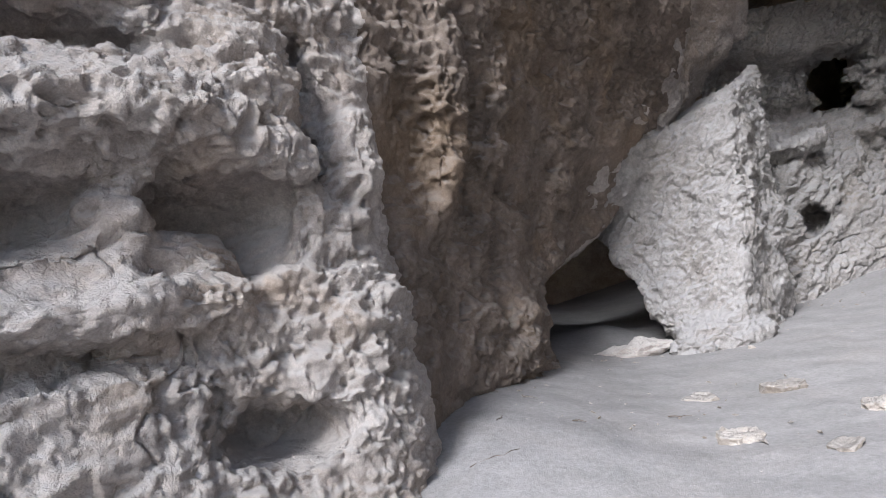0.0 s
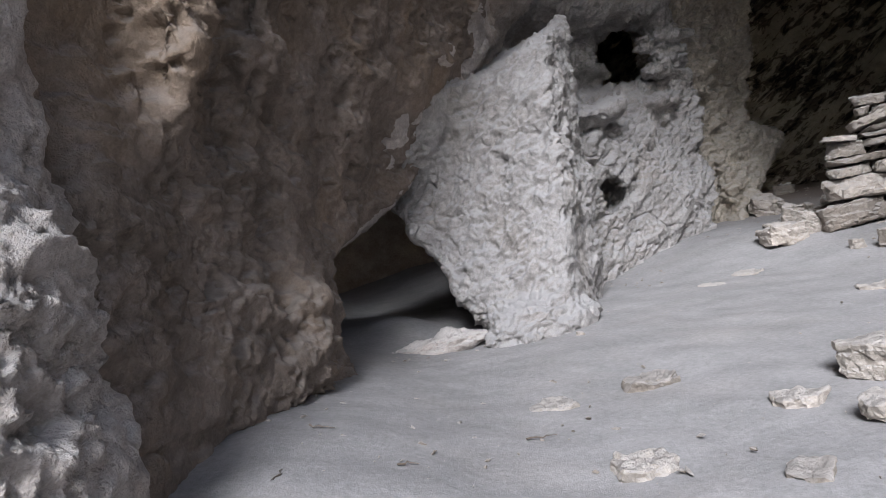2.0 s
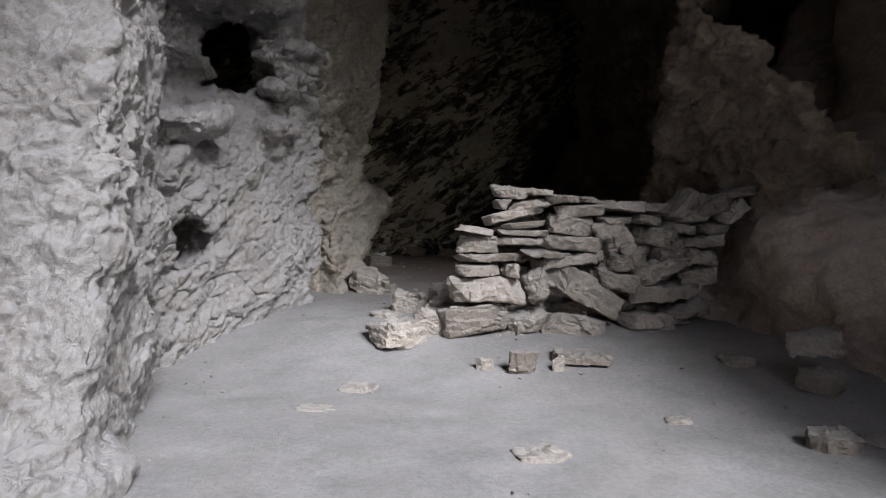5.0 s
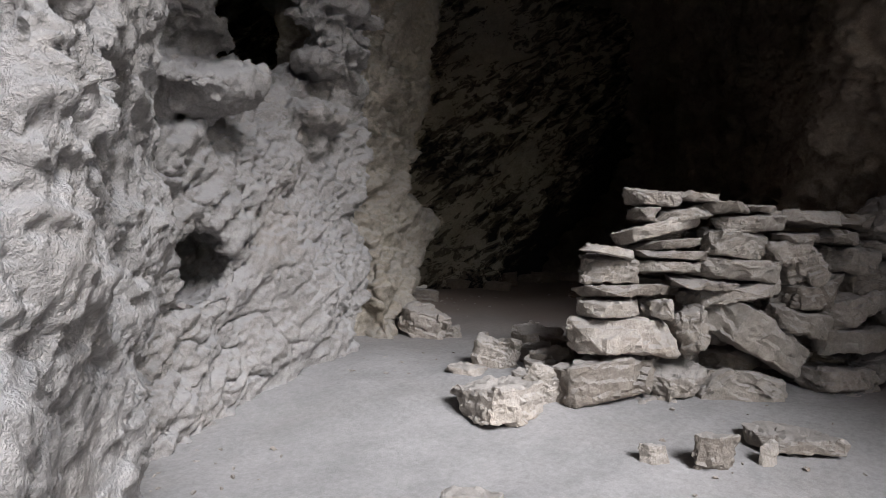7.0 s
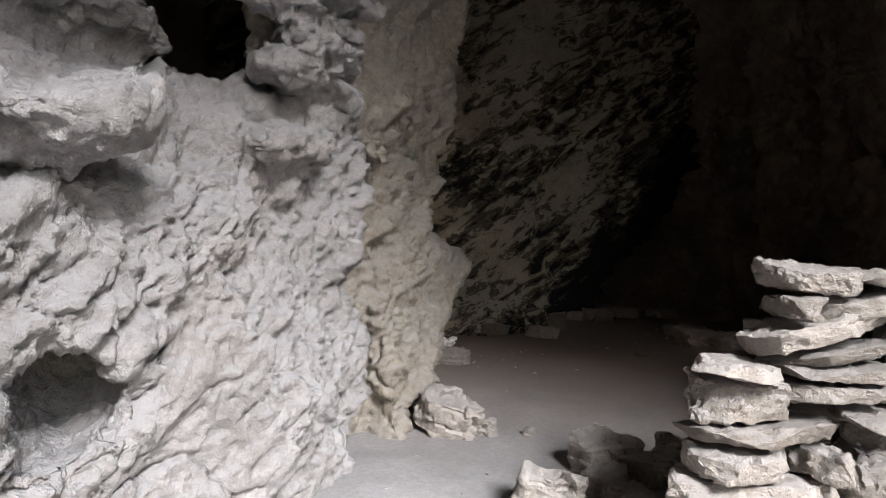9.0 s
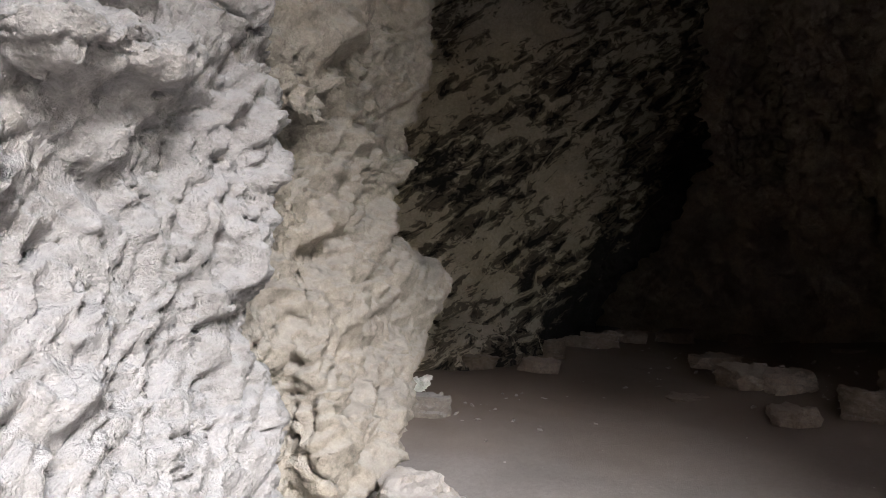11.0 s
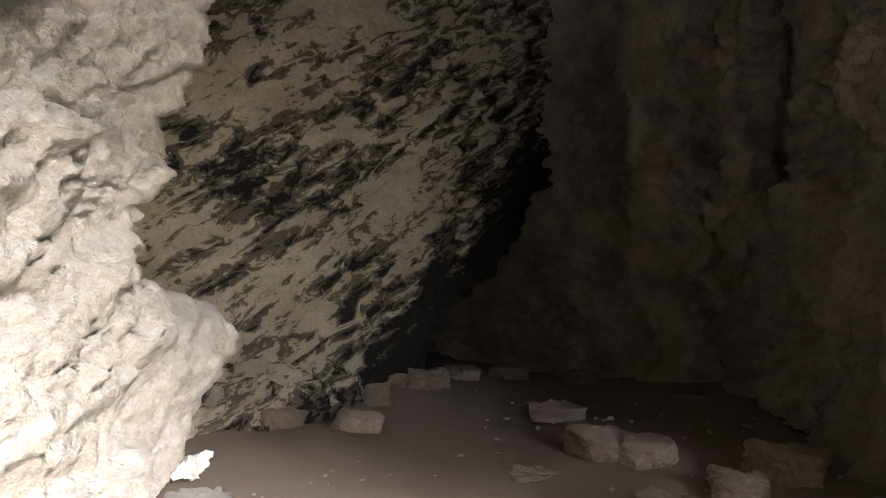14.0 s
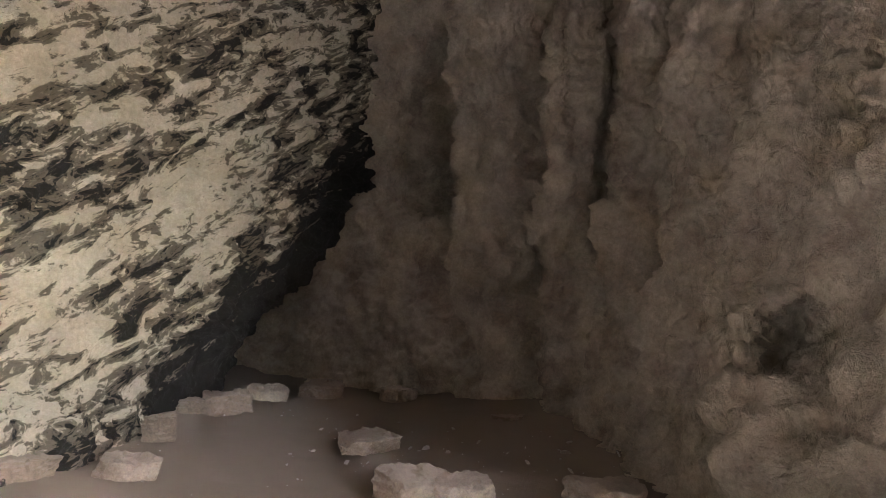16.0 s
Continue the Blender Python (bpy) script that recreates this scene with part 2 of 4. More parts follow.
def rock_material(name, pale, dark, warm, warm_amount=0.5, dust=(0.5, 0.47, 0.46), dust_amount=0.5, soot=0.0, bump=0.9, earth=None, grit=0.3, vary=0.0, deep=0.06):
    m, t, b = nodes_of(name)
    co = t.nodes.new("ShaderNodeTexCoord").outputs["Object"]

    def noise_at(scale, detail=6, rough=0.6, distortion=0.0):
        n = add(t, "ShaderNodeTexNoise", Scale=scale, Detail=detail, Roughness=rough, Distortion=distortion)
        t.links.new(co, n.inputs["Vector"])
        return n.outputs[0]
    col = mix(t, ramp(t, noise_at(2.2, 8, 0.65), [(0.35, 0.0), (0.65, 1.0)]), dark, pale)
    col = mix(t, ramp(t, noise_at(0.9, 4, 0.6, 0.6), [(0.5, 0.0), (0.72, warm_amount)]), col, warm)
    col = mix(t, grit, col, ramp(t, noise_at(28, 6, 0.7), [(0.3, 0.35), (0.7, 1.75)]), "MULTIPLY")
    col = mix(t, 0.6 * grit, col, ramp(t, noise_at(95, 4, 0.7), [(0.32, 0.6), (0.66, 1.9)]), "MULTIPLY")
    if vary:
        info = t.nodes.new("ShaderNodeObjectInfo")
        col = mix(t, vary, col, ramp(t, info.outputs["Random"], [(0.0, (0.55, 0.5, 0.45)), (0.5, (0.95, 0.92, 0.88)), (1.0, (1.25, 1.2, 1.15))]), "MULTIPLY")
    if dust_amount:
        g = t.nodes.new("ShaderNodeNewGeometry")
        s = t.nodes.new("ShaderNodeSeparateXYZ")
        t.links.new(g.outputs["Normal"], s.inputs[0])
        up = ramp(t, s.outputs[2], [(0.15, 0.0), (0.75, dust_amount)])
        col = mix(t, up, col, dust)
    if earth:
        along = t.nodes.new("ShaderNodeVectorMath")
        along.operation = "DOT_PRODUCT"
        t.links.new(co, along.inputs[0])
        along.inputs[1].default_value = (0.072, 0.036, 0.0)
        wob = mix(t, 0.12, along.outputs["Value"], noise_at(1.3, 6, 0.65))
        col = mix(t, ramp(t, wob, [(0.78, 0.0), (0.92, 0.6)]), col, earth)
        col = mix(t, ramp(t, wob, [(0.9, 0.0), (0.999, 0.9)]), col, earth)
    if soot:
        along = co
        for turn, stretch in (((0, 0, 30), (1, 1, 1)), ((0, 33, 0), (1, 1, 1)), ((0, 0, 0), (1.0, 1.6, 2.8))):
            slant = t.nodes.new("ShaderNodeMapping")
            slant.inputs["Rotation"].default_value = [radians(a) for a in turn]
            slant.inputs["Scale"].default_value = stretch
            t.links.new(along, slant.inputs["Vector"])
            along = slant.outputs[0]
        streak = add(t, "ShaderNodeTexNoise", Scale=2.6, Detail=9.0, Roughness=0.68, Distortion=0.6)
        t.links.new(along, streak.inputs["Vector"])
        both = mix(t, 0.6, noise_at(0.7, 5, 0.6, 0.3), streak.outputs[0])
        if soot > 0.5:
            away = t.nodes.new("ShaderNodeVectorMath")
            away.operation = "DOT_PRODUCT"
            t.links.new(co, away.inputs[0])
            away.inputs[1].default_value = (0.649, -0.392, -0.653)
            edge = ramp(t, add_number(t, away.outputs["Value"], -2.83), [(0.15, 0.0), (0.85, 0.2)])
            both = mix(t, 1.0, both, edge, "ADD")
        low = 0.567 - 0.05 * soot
        # Brown streaks: sooty flecks that also paint in the shade of flake crevices.
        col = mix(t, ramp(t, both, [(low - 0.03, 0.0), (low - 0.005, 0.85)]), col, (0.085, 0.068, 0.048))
        # Black blotches of soot.
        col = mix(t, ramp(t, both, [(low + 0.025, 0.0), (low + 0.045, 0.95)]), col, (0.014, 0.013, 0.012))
    t.links.new(col, b.inputs["Base Color"])
    b.inputs["Roughness"].default_value = 0.92
    b.inputs["Specular IOR Level"].default_value = 0.2
    steps = [(0.28 + 0.055 * k + e, (k + (0.85 if e else 0.0)) / 9) for k in range(9) for e in (0.0, 0.044)]
    chips = ramp(t, noise_at(8, 7, 0.62, 0.3), steps)
    h = mix(t, 0.3, mix(t, 0.45, chips, noise_at(24, 7, 0.66, 0.3)), noise_at(110, 4, 0.65))
    bp = add(t, "ShaderNodeBump", Strength=bump, Distance=deep)
    t.links.new(h, bp.inputs["Height"])
    t.links.new(bp.outputs[0], b.inputs["Normal"])
    return m


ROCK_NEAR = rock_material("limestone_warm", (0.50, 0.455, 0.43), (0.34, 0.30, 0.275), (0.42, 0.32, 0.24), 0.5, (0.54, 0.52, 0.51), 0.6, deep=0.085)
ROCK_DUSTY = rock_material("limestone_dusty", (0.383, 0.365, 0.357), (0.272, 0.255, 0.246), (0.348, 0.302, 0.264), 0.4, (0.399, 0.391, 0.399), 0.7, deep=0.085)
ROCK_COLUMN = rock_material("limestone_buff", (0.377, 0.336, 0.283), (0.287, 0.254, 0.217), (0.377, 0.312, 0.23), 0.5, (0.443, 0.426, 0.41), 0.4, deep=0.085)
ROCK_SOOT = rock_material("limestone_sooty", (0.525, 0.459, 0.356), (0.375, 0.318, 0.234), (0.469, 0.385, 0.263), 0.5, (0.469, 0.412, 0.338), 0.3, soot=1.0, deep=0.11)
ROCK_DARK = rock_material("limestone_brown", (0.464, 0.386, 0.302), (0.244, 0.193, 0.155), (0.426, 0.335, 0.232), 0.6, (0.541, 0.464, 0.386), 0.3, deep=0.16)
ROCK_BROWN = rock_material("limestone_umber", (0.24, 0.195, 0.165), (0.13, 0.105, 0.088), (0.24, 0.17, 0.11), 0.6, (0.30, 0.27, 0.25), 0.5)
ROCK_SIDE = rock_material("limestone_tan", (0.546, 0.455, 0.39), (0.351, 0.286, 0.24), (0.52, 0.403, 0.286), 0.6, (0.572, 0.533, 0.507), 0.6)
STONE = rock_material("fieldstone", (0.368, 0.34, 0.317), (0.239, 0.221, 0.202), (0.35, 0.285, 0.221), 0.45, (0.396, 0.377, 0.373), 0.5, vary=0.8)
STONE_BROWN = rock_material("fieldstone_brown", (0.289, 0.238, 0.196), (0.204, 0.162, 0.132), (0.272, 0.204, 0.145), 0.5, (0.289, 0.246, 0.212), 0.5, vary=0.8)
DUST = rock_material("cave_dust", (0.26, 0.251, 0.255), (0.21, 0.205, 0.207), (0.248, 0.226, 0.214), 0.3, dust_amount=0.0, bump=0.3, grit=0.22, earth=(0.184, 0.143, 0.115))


# ---- ground ----
def ground_height(x, y):
    q = 0.9 * x + 0.45 * y
    z = -0.45 + 0.32 * ease((q - 7.6) / 2.4) + 0.24 * ease((q - 10.2) / 3.4) + 0.10 * ease((q - 13.5) / 3.5)
    z = z + 0.32 * ease((1.9 - x) / 1.6) * ease((y - 1.5) / 2.0)
    z = z + 0.22 * ease((10.2 - y) / 1.8) * ease((x - 9.6) / 2.0)
    z = z + 0.2 * np.exp(-((x - 1.75) / 0.4) ** 2 - ((y - 7.75) / 0.6) ** 2)
    return z


def level(x, y):
    return float(ground_height(np.array([x], np.float32), np.array([y], np.float32))[0])


def build_ground():
    step = 0.06
    xs, ys = np.arange(-3, 17, step, dtype=np.float32), np.arange(-4, 14, step, dtype=np.float32)
    gx, gy = np.meshgrid(xs, ys, indexing="ij")
    p = np.stack([gx.ravel(), gy.ravel(), np.zeros(gx.size, np.float32)], 1)
    z = ground_height(p[:, 0], p[:, 1])
    z += 0.02 * vnoise(p, 1.3, 5) + 0.011 * vnoise(p, 0.35, 6) + 0.007 * vnoise(p, 0.15, 7)
    p[:, 2] = z
    i = np.arange(gx.size).reshape(gx.shape)
    q = np.stack([i[:-1, :-1], i[1:, :-1], i[1:, 1:], i[:-1, 1:]], -1).reshape(-1, 4)
    # one sheet: a skirt carries the edge out to the horizon
    rim = np.concatenate([i[:, 0], i[-1, 1:], i[::-1, -1][1:], i[0, ::-1][1:-1]])
    out = p[rim].copy()
    c = np.array([7, 5, 0], np.float32)
    d = out - c
    out = c + d / np.linalg.norm(d[:, :2], axis=1)[:, None] * 2500
    out[:, 2] = -1.0
    m = np.arange(len(rim)) + len(p)
    skirt = np.stack([rim, np.roll(rim, -1), np.roll(m, -1), m], 1)[:, ::-1]
    me = mesh_of("ground", np.concatenate([p, out]), np.concatenate([q, skirt]))
    me.materials.append(DUST)
    return tagged(new("ground", me), "pale grey dusty cave floor of fine silt", "ground", kind="structure")


build_ground()


# ---- the cave: walls, masses and roof ----
def on_wall(u, w, z):
    """A place on the near wall: u along it, w out of it."""
    return (-0.42 + 0.56 * u + 0.83 * w, 1.95 + 0.83 * u - 0.56 * w, z)


def lump(p, u, w, z, ru, rw, rz, tip=0):
    return ball(p, on_wall(u, w, z), (ru, rw, rz), (0, tip, 56))


def bar(p, a, b, ra, rb):
    return rod(p, on_wall(*a), on_wall(*b), ra, rb)


def near_wall(p):
    """The bulging wall beside the start, with its hollows, and the recessed overhanging wall behind it."""
    face = poly(p, [((-0.42, 1.95, 0.6), (0.83, -0.56, 0.06)), ((0.15, 3.0, 0.6), (0.75, 0.66, 0.0))], 0.2)
    face = smin(face, lump(p, 0.62, -0.28, 0.30, 0.5, 0.52, 0.62), 0.12)
    face = smin(face, lump(p, 0.66, -0.3, 0.72, 0.40, 0.44, 0.42), 0.12)
    face = smin(face, lump(p, 0.55, -0.4, -0.3, 0.6, 0.6, 0.6), 0.1)
    # hollows
    face = smax(face, -lump(p, -0.02, -0.05, 1.24, 0.50, 0.62, 0.31, -6), 0.03)
    face = smax(face, -lump(p, -0.85, -0.02, 1.43, 0.42, 0.5, 0.16), 0.03)
    face = smax(face, -lump(p, 0.10, 0.12, 0.22, 0.30, 0.70, 0.17, 8), 0.03)
    face = smax(face, -lump(p, -0.22, 0.05, 0.40, 0.13, 0.4, 0.12), 0.05)
    face = smax(face, -lump(p, -0.55, 0.0, 2.17, 0.38, 0.4, 0.11), 0.05)
    face = smax(face, -lump(p, 0.66, 0.1, 2.0, 0.11, 0.5, 0.6), 0.05)
    face = smax(face, -lump(p, 0.50, 0.1, 1.36, 0.07, 0.22, 0.14), 0.03)
    # brow, blob above it, block in the hollow, ledge and the pieces of the buttress
    face = smin(face, bar(p, (-1.3, -0.12, 1.74), (-0.3, -0.03, 1.76), 0.20, 0.20), 0.08)
    face = smin(face, bar(p, (-0.3, 0.02, 1.76), (0.40, 0.05, 1.58), 0.20, 0.14), 0.04)
    face = smin(face, lump(p, 0.22, -0.1, 1.95, 0.36, 0.3, 0.34), 0.08)
    face = smin(face, lump(p, -0.14, -0.32, 1.10, 0.34, 0.24, 0.18, 10), 0.04)
    face = smin(face, lump(p, -0.45, -0.26, 1.26, 0.16, 0.24, 0.24, -15), 0.05)
    face = smin(face, bar(p, (-1.4, -0.04, 0.98), (-0.05, -0.04, 0.90), 0.14, 0.11), 0.05)
    face = smin(face, bar(p, (0.42, -0.1, 0.95), (0.52, -0.06, 1.42), 0.12, 0.10), 0.05)
    face = smin(face, lump(p, 0.88, -0.1, 1.60, 0.22, 0.26, 0.32), 0.05)
    face = smin(face, lump(p, 0.72, -0.15, 1.18, 0.20, 0.22, 0.2), 0.06)
    face = smax(face, -lump(p, -0.85, 0.02, 0.76, 0.62, 0.30, 0.075, 4), 0.03)
    rear = poly(p, [((0.35, 3.6, 0.0), (0.93, -0.36, -0.04)), ((0.2, 3.05, 0), (0.25, -0.97, 0)), ((0.5, 7.2, 0), (-0.2, 1, 0))], 0.3)
    lean = poly(p, [((1.1, 5.4, 1.5), (0.727, -0.485, -0.485)), ((0.2, 3.3, 0), (0.25, -0.97, 0)), ((1.4, 6.9, 0.75), (0, 0, -1)), ((3.6, 8.6, 1), (0.5, 0.85, 0))], 0.2)
    lumpy = 0.13 * vnoise(p, 0.8, 99) + 0.08 * vnoise(p, 0.36, 98)
    out = smin(face, smin(rear, lean, 0.25) + lumpy, 0.06)
    out = smin(out, ball(p, (0.52, 3.65, 2.0), (0.2, 0.3, 0.9), (0, 10, 0)), 0.08)
    out = smin(out, ball(p, (0.78, 4.35, 2.1), (0.2, 0.22, 0.7), (0, 14, 0)), 0.08)
    out = smin(out, ball(p, (1.0, 5.45, 1.75), (0.25, 0.3, 0.42)), 0.08)
    out = smin(out, rod(p, (1.12, 5.4, 1.75), (1.24, 5.5, 1.42), 0.12, 0.04), 0.05)
    out = smin(out, rod(p, (0.95, 5.2, 1.75), (1.05, 5.25, 1.45), 0.12, 0.04), 0.05)
    out = smax(out, -ball(p, (0.85, 4.55, 0.9), (0.25, 0.18, 0.6)), 0.08)
    out = smax(out, -poly(p, [((1.45, 6.65, 0.76), (-0.5, 0.05, 0.87)), ((0.86, 6.0, 0.3), (-0.95, -0.2, 0.2)), ((1.6, 9.2, 0), (0, 1, 0.2)), ((1.5, 5.5, 0), (0, -1, 0)), ((3.2, 7, 0), (1, 0, 0))], 0.1), 0.05)
    out = smin(out, ball(p, (0.80, 5.85, 0.0), (0.2, 0.24, 0.36), (0, 8, 0)), 0.06)
    return smin(out, ball(p, (1.85, 6.5, -0.40), (0.55, 0.2, 0.13), (0, -4, -14)), 0.08)


BED = (0.55, -0.62, -0.55)
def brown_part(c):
    """The recessed wall is a darker brown; towards the leaning boulder it is dusted pale."""
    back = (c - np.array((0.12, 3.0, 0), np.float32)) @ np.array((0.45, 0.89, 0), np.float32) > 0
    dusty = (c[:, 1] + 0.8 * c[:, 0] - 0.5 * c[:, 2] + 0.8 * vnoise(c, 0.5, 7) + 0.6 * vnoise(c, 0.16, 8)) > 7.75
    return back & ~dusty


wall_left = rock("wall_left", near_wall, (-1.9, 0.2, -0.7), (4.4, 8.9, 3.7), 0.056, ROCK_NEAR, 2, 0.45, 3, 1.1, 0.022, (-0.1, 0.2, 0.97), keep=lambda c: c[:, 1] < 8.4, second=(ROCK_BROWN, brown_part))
tagged(wall_left, "pitted pale limestone cave wall with hollows and ledges", "cave wall", kind="structure")


def slab_form(p):
    out = poly(p, [((2.81, 6.72, 1.15), (-0.6, -0.76, 0.25)), ((3.72, 7.04, -0.3), (0.80, -0.60, -0.02)), ((4.02, 7.22, 2.55), (-0.42, -0.1, 0.9)),
                   ((2.08, 6.5, 0.0), (-0.82, 0.25, -0.5)), ((3.3, 7.9, 1.2), (0.2, 0.95, 0.1)), ((2.95, 5.62, -0.4), (0.1, -0.98, 0.1)), ((4.1, 7.2, 2.62), (0.5, -0.1, 0.85)), ((4.1, 7.5, 1), (0.9, 0.4, 0))], 0.09)
    out = smax(out, -ball(p, (2.32, 6.85, 1.66), (0.16, 0.16, 0.1)), 0.04)
    out = smax(out, -ball(p, (2.80, 6.68, 1.15), (0.05, 0.1, 0.13), (0, -30, 0)), 0.04)
    out = smin(out, ball(p, (1.95, 7.15, 1.75), (0.62, 0.4, 0.62), (0, 35, 0)), 0.2)
    out = smin(out, ball(p, (2.78, 6.32, -0.42), (0.62, 0.40, 0.32), (0, 0, 20)), 0.08)
    return smax(out, -ball(p, (2.0, 6.9, 0.85), (0.12, 0.3, 0.22)), 0.06)


slab = rock("leaning_boulder", slab_form, (1.4, 5.1, -0.8), (5.0, 8.8, 3.2), 0.05, ROCK_DUSTY, 2, 0.5, 11, 1.2, 0.010, BED, keep=lambda c: c[:, 1] < 8.0)
tagged(slab, "huge dusty pale limestone boulder leaning on the cave wall", "boulder")


def pillar_form(p):
    low = poly(p, [((5.1, 8.6, 1.0), (0.34, -0.94, -0.02)), ((6.68, 9.2, 0.9), (0.92, 0.2, -0.05)), ((6.42, 9.1, 0.3), (0.75, -0.2, -0.55)), ((4.3, 8.3, 0.5), (-0.9, -0.2, 0.1)),
                   ((5.5, 8.92, 1.75), (0.12, -0.72, 0.68)), ((5.6, 9.6, 2.14), (0, -0.1, 1)), ((5, 13.4, 0), (0, 1, 0))], 0.12)
    low = smin(low, ball(p, (5.6, 9.2, 0.45), (0.95, 0.5, 0.75)), 0.15)
    pier = poly(p, [((6.3, 9.12, 2.5), (0.34, -0.94, 0.05)), ((6.66, 9.2, 2), (0.92, 0.2, 0.0)), ((6.22, 9.3, 2.4), (-0.95, -0.2, 0.1)), ((6.3, 13.4, 0), (0, 1, 0))], 0.08)
    rear = poly(p, [((5.3, 9.62, 2.4), (0.2, -0.97, 0.05)), ((5.66, 9.8, 2.4), (0.95, -0.2, 0.0)), ((5, 13.4, 0), (0, 1, 0))], 0.1)
    rear = smin(rear, rod(p, (5.3, 9.5, 2.42), (5.74, 9.68, 2.27), 0.13, 0.05), 0.06)
    over = poly(p, [((5.8, 9.4, 2.92), (0, -0.2, -1)), ((5.8, 9.05, 3.2), (0.2, -0.95, 0.2)), ((6.6, 9.2, 3), (0.92, 0.2, 0)), ((5, 13.4, 0), (0, 1, 0))], 0.12)
    out = smin(smin(low, pier, 0.05), smin(rear, over, 0.1), 0.05)
    out = smin(out, ball(p, (4.75, 8.62, 1.58), (0.45, 0.16, 0.09), (0, -8, 18)), 0.03)
    out = smin(out, ball(p, (5.95, 9.0, 1.75), (0.25, 0.12, 0.1), (0, -10, 18)), 0.04)
    out = smin(out, ball(p, (4.68, 8.44, 1.64), (0.55, 0.22, 0.10), (0, -6, 18)), 0.02)
    out = smax(out, -ball(p, (4.70, 8.40, 1.45), (0.48, 0.28, 0.06), (0, -8, 18)), 0.02)
    out = smin(out, ball(p, (5.95, 8.88, 1.72), (0.28, 0.14, 0.09), (0, -12, 18)), 0.02)
    out = smax(out, -ball(p, (4.90, 8.80, 0.66), (0.20, 0.70, 0.23), (0, 35, -20)), 0.03)
    out = smax(out, -rod(p, (6.74, 9.15, 1.5), (6.74, 9.2, 2.8), 0.07, 0.1), 0.04)
    out = smax(out, -rod(p, (5.80, 9.1, 2.44), (6.45, 10.6, 2.66), 0.36, 0.46), 0.04)
    out = smax(out, -ball(p, (6.55, 11.3, 2.7), (1.2, 1.3, 1.0)), 0.05)
    out = smax(out, -ball(p, (5.02, 8.5, 0.9), (0.14, 0.12, 0.06), (0, 10, 0)), 0.04)
    # the point beside the hole, the thin slabs that flank it
    out = smin(out, rod(p, (5.05, 9.55, 2.5), (5.68, 9.70, 2.28), 0.22, 0.05), 0.04)
    for k in range(4):
        out = smin(out, ball(p, (6.28 + 0.05 * (k % 2), 9.12 - 0.02 * k, 2.12 + 0.16 * k), (0.30, 0.16, 0.055), (8, 8 - 5 * k, 20)), 0.015)
    return smax(out, -ball(p, (5.22, 8.60, 0.79), (0.08, 0.35, 0.045)), 0.02)


pillar = rock("rock_pillar", pillar_form, (3.9, 7.9, -0.6), (7.2, 12.0, 3.7), 0.048, ROCK_DUSTY, 2, 0.5, 21, 1.5, 0.008, (0.7, 0.1, -0.7), keep=lambda c: c[:, 1] < 11.2)
tagged(pillar, "broad dusty limestone pillar pierced by a dark window hole", "rock pillar")


def column_form(p):
    shaft = poly(p, [((7.3, 9.70, 2.0), (0.30, -0.95, -0.03)), ((8.27, 10.1, 2.1), (0.9, 0.3, -0.2)), ((6.5, 9.6, 1), (-0.9, -0.3, 0)), ((7, 11.8, 0), (0, 1, 0))], 0.1)
    shaft = smin(shaft, ball(p, (8.15, 10.15, 2.45), (0.32, 0.3, 0.5), (0, 8, 0)), 0.1)
    shaft = smin(shaft, ball(p, (8.05, 10.05, 1.78), (0.3, 0.25, 0.16), (0, -25, 20)), 0.08)
    foot = poly(p, [((8.2, 9.95, 0.7), (0.38, -0.9, 0.2)), ((8.25, 10.0, 1.36), (0.38, -0.12, 0.92)), ((9.08, 10.6, 0.95), (0.62, -0.30, -0.73)), ((7.2, 10, 0), (-1, 0, 0)), ((8, 12.0, 0), (0, 1, 0))], 0.09)
    out = smin(shaft, foot, 0.04)
    out = smin(out, poly(p, [((6.9, 9.42, 2.2), (0.2, -0.97, 0.1)), ((7.24, 9.6, 1.9), (0.9, 0.0, -0.35)), ((7.0, 9.5, 1.74), (-0.1, -0.2, -0.95)), ((6.5, 9.5, 2), (-1, 0, 0))], 0.06), 0.03)
    out = smax(out, -ball(p, (6.92, 9.55, 1.35), (0.2, 0.35, 0.42)), 0.05)
    return smax(out, -ball(p, (6.55, 11.3, 2.7), (1.2, 1.3, 1.0)), 0.05)


column = rock("rock_column", column_form, (6.2, 9.0, -0.4), (10.0, 11.6, 4.0), 0.055, ROCK_COLUMN, 2, 0.5, 31, 1.5, 0.006, (-0.5, -0.1, 0.87))
tagged(column, "buff flaky limestone column with a sloping grey foot", "rock column")


CHAMBER_TURN = np.array(((0.9928, -0.107, 0.0535), (0.103, 0.9921, 0.0723), (-0.0608, -0.0663, 0.9959)), np.float32)


def chamber(p):
    """The inner chamber is laid out in a plan of its own, turned and lowered against the outer cave."""
    return (p - np.array((11.918, 10.885, 2.013), np.float32)) @ CHAMBER_TURN + np.array((12.067, 10.341, 2.676), np.float32)


def back_form(p):
    p = chamber(p)
    out = poly(p, [((12.4, 11.35, 1), (-0.5, -0.86, 0.0)), ((13.7, 10.65, 1.6), (0.62, -0.4, -0.62))], 0.12)
    return smin(out, ball(p, (11.2, 11.8, 0.7), (1.6, 0.7, 0.5), (0, 0, -25)), 0.2)


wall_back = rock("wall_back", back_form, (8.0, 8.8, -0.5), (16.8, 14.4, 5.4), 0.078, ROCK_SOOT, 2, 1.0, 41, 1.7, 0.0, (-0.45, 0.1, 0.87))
tagged(wall_back, "buff cave wall blotched with black soot", "cave wall", kind="structure")


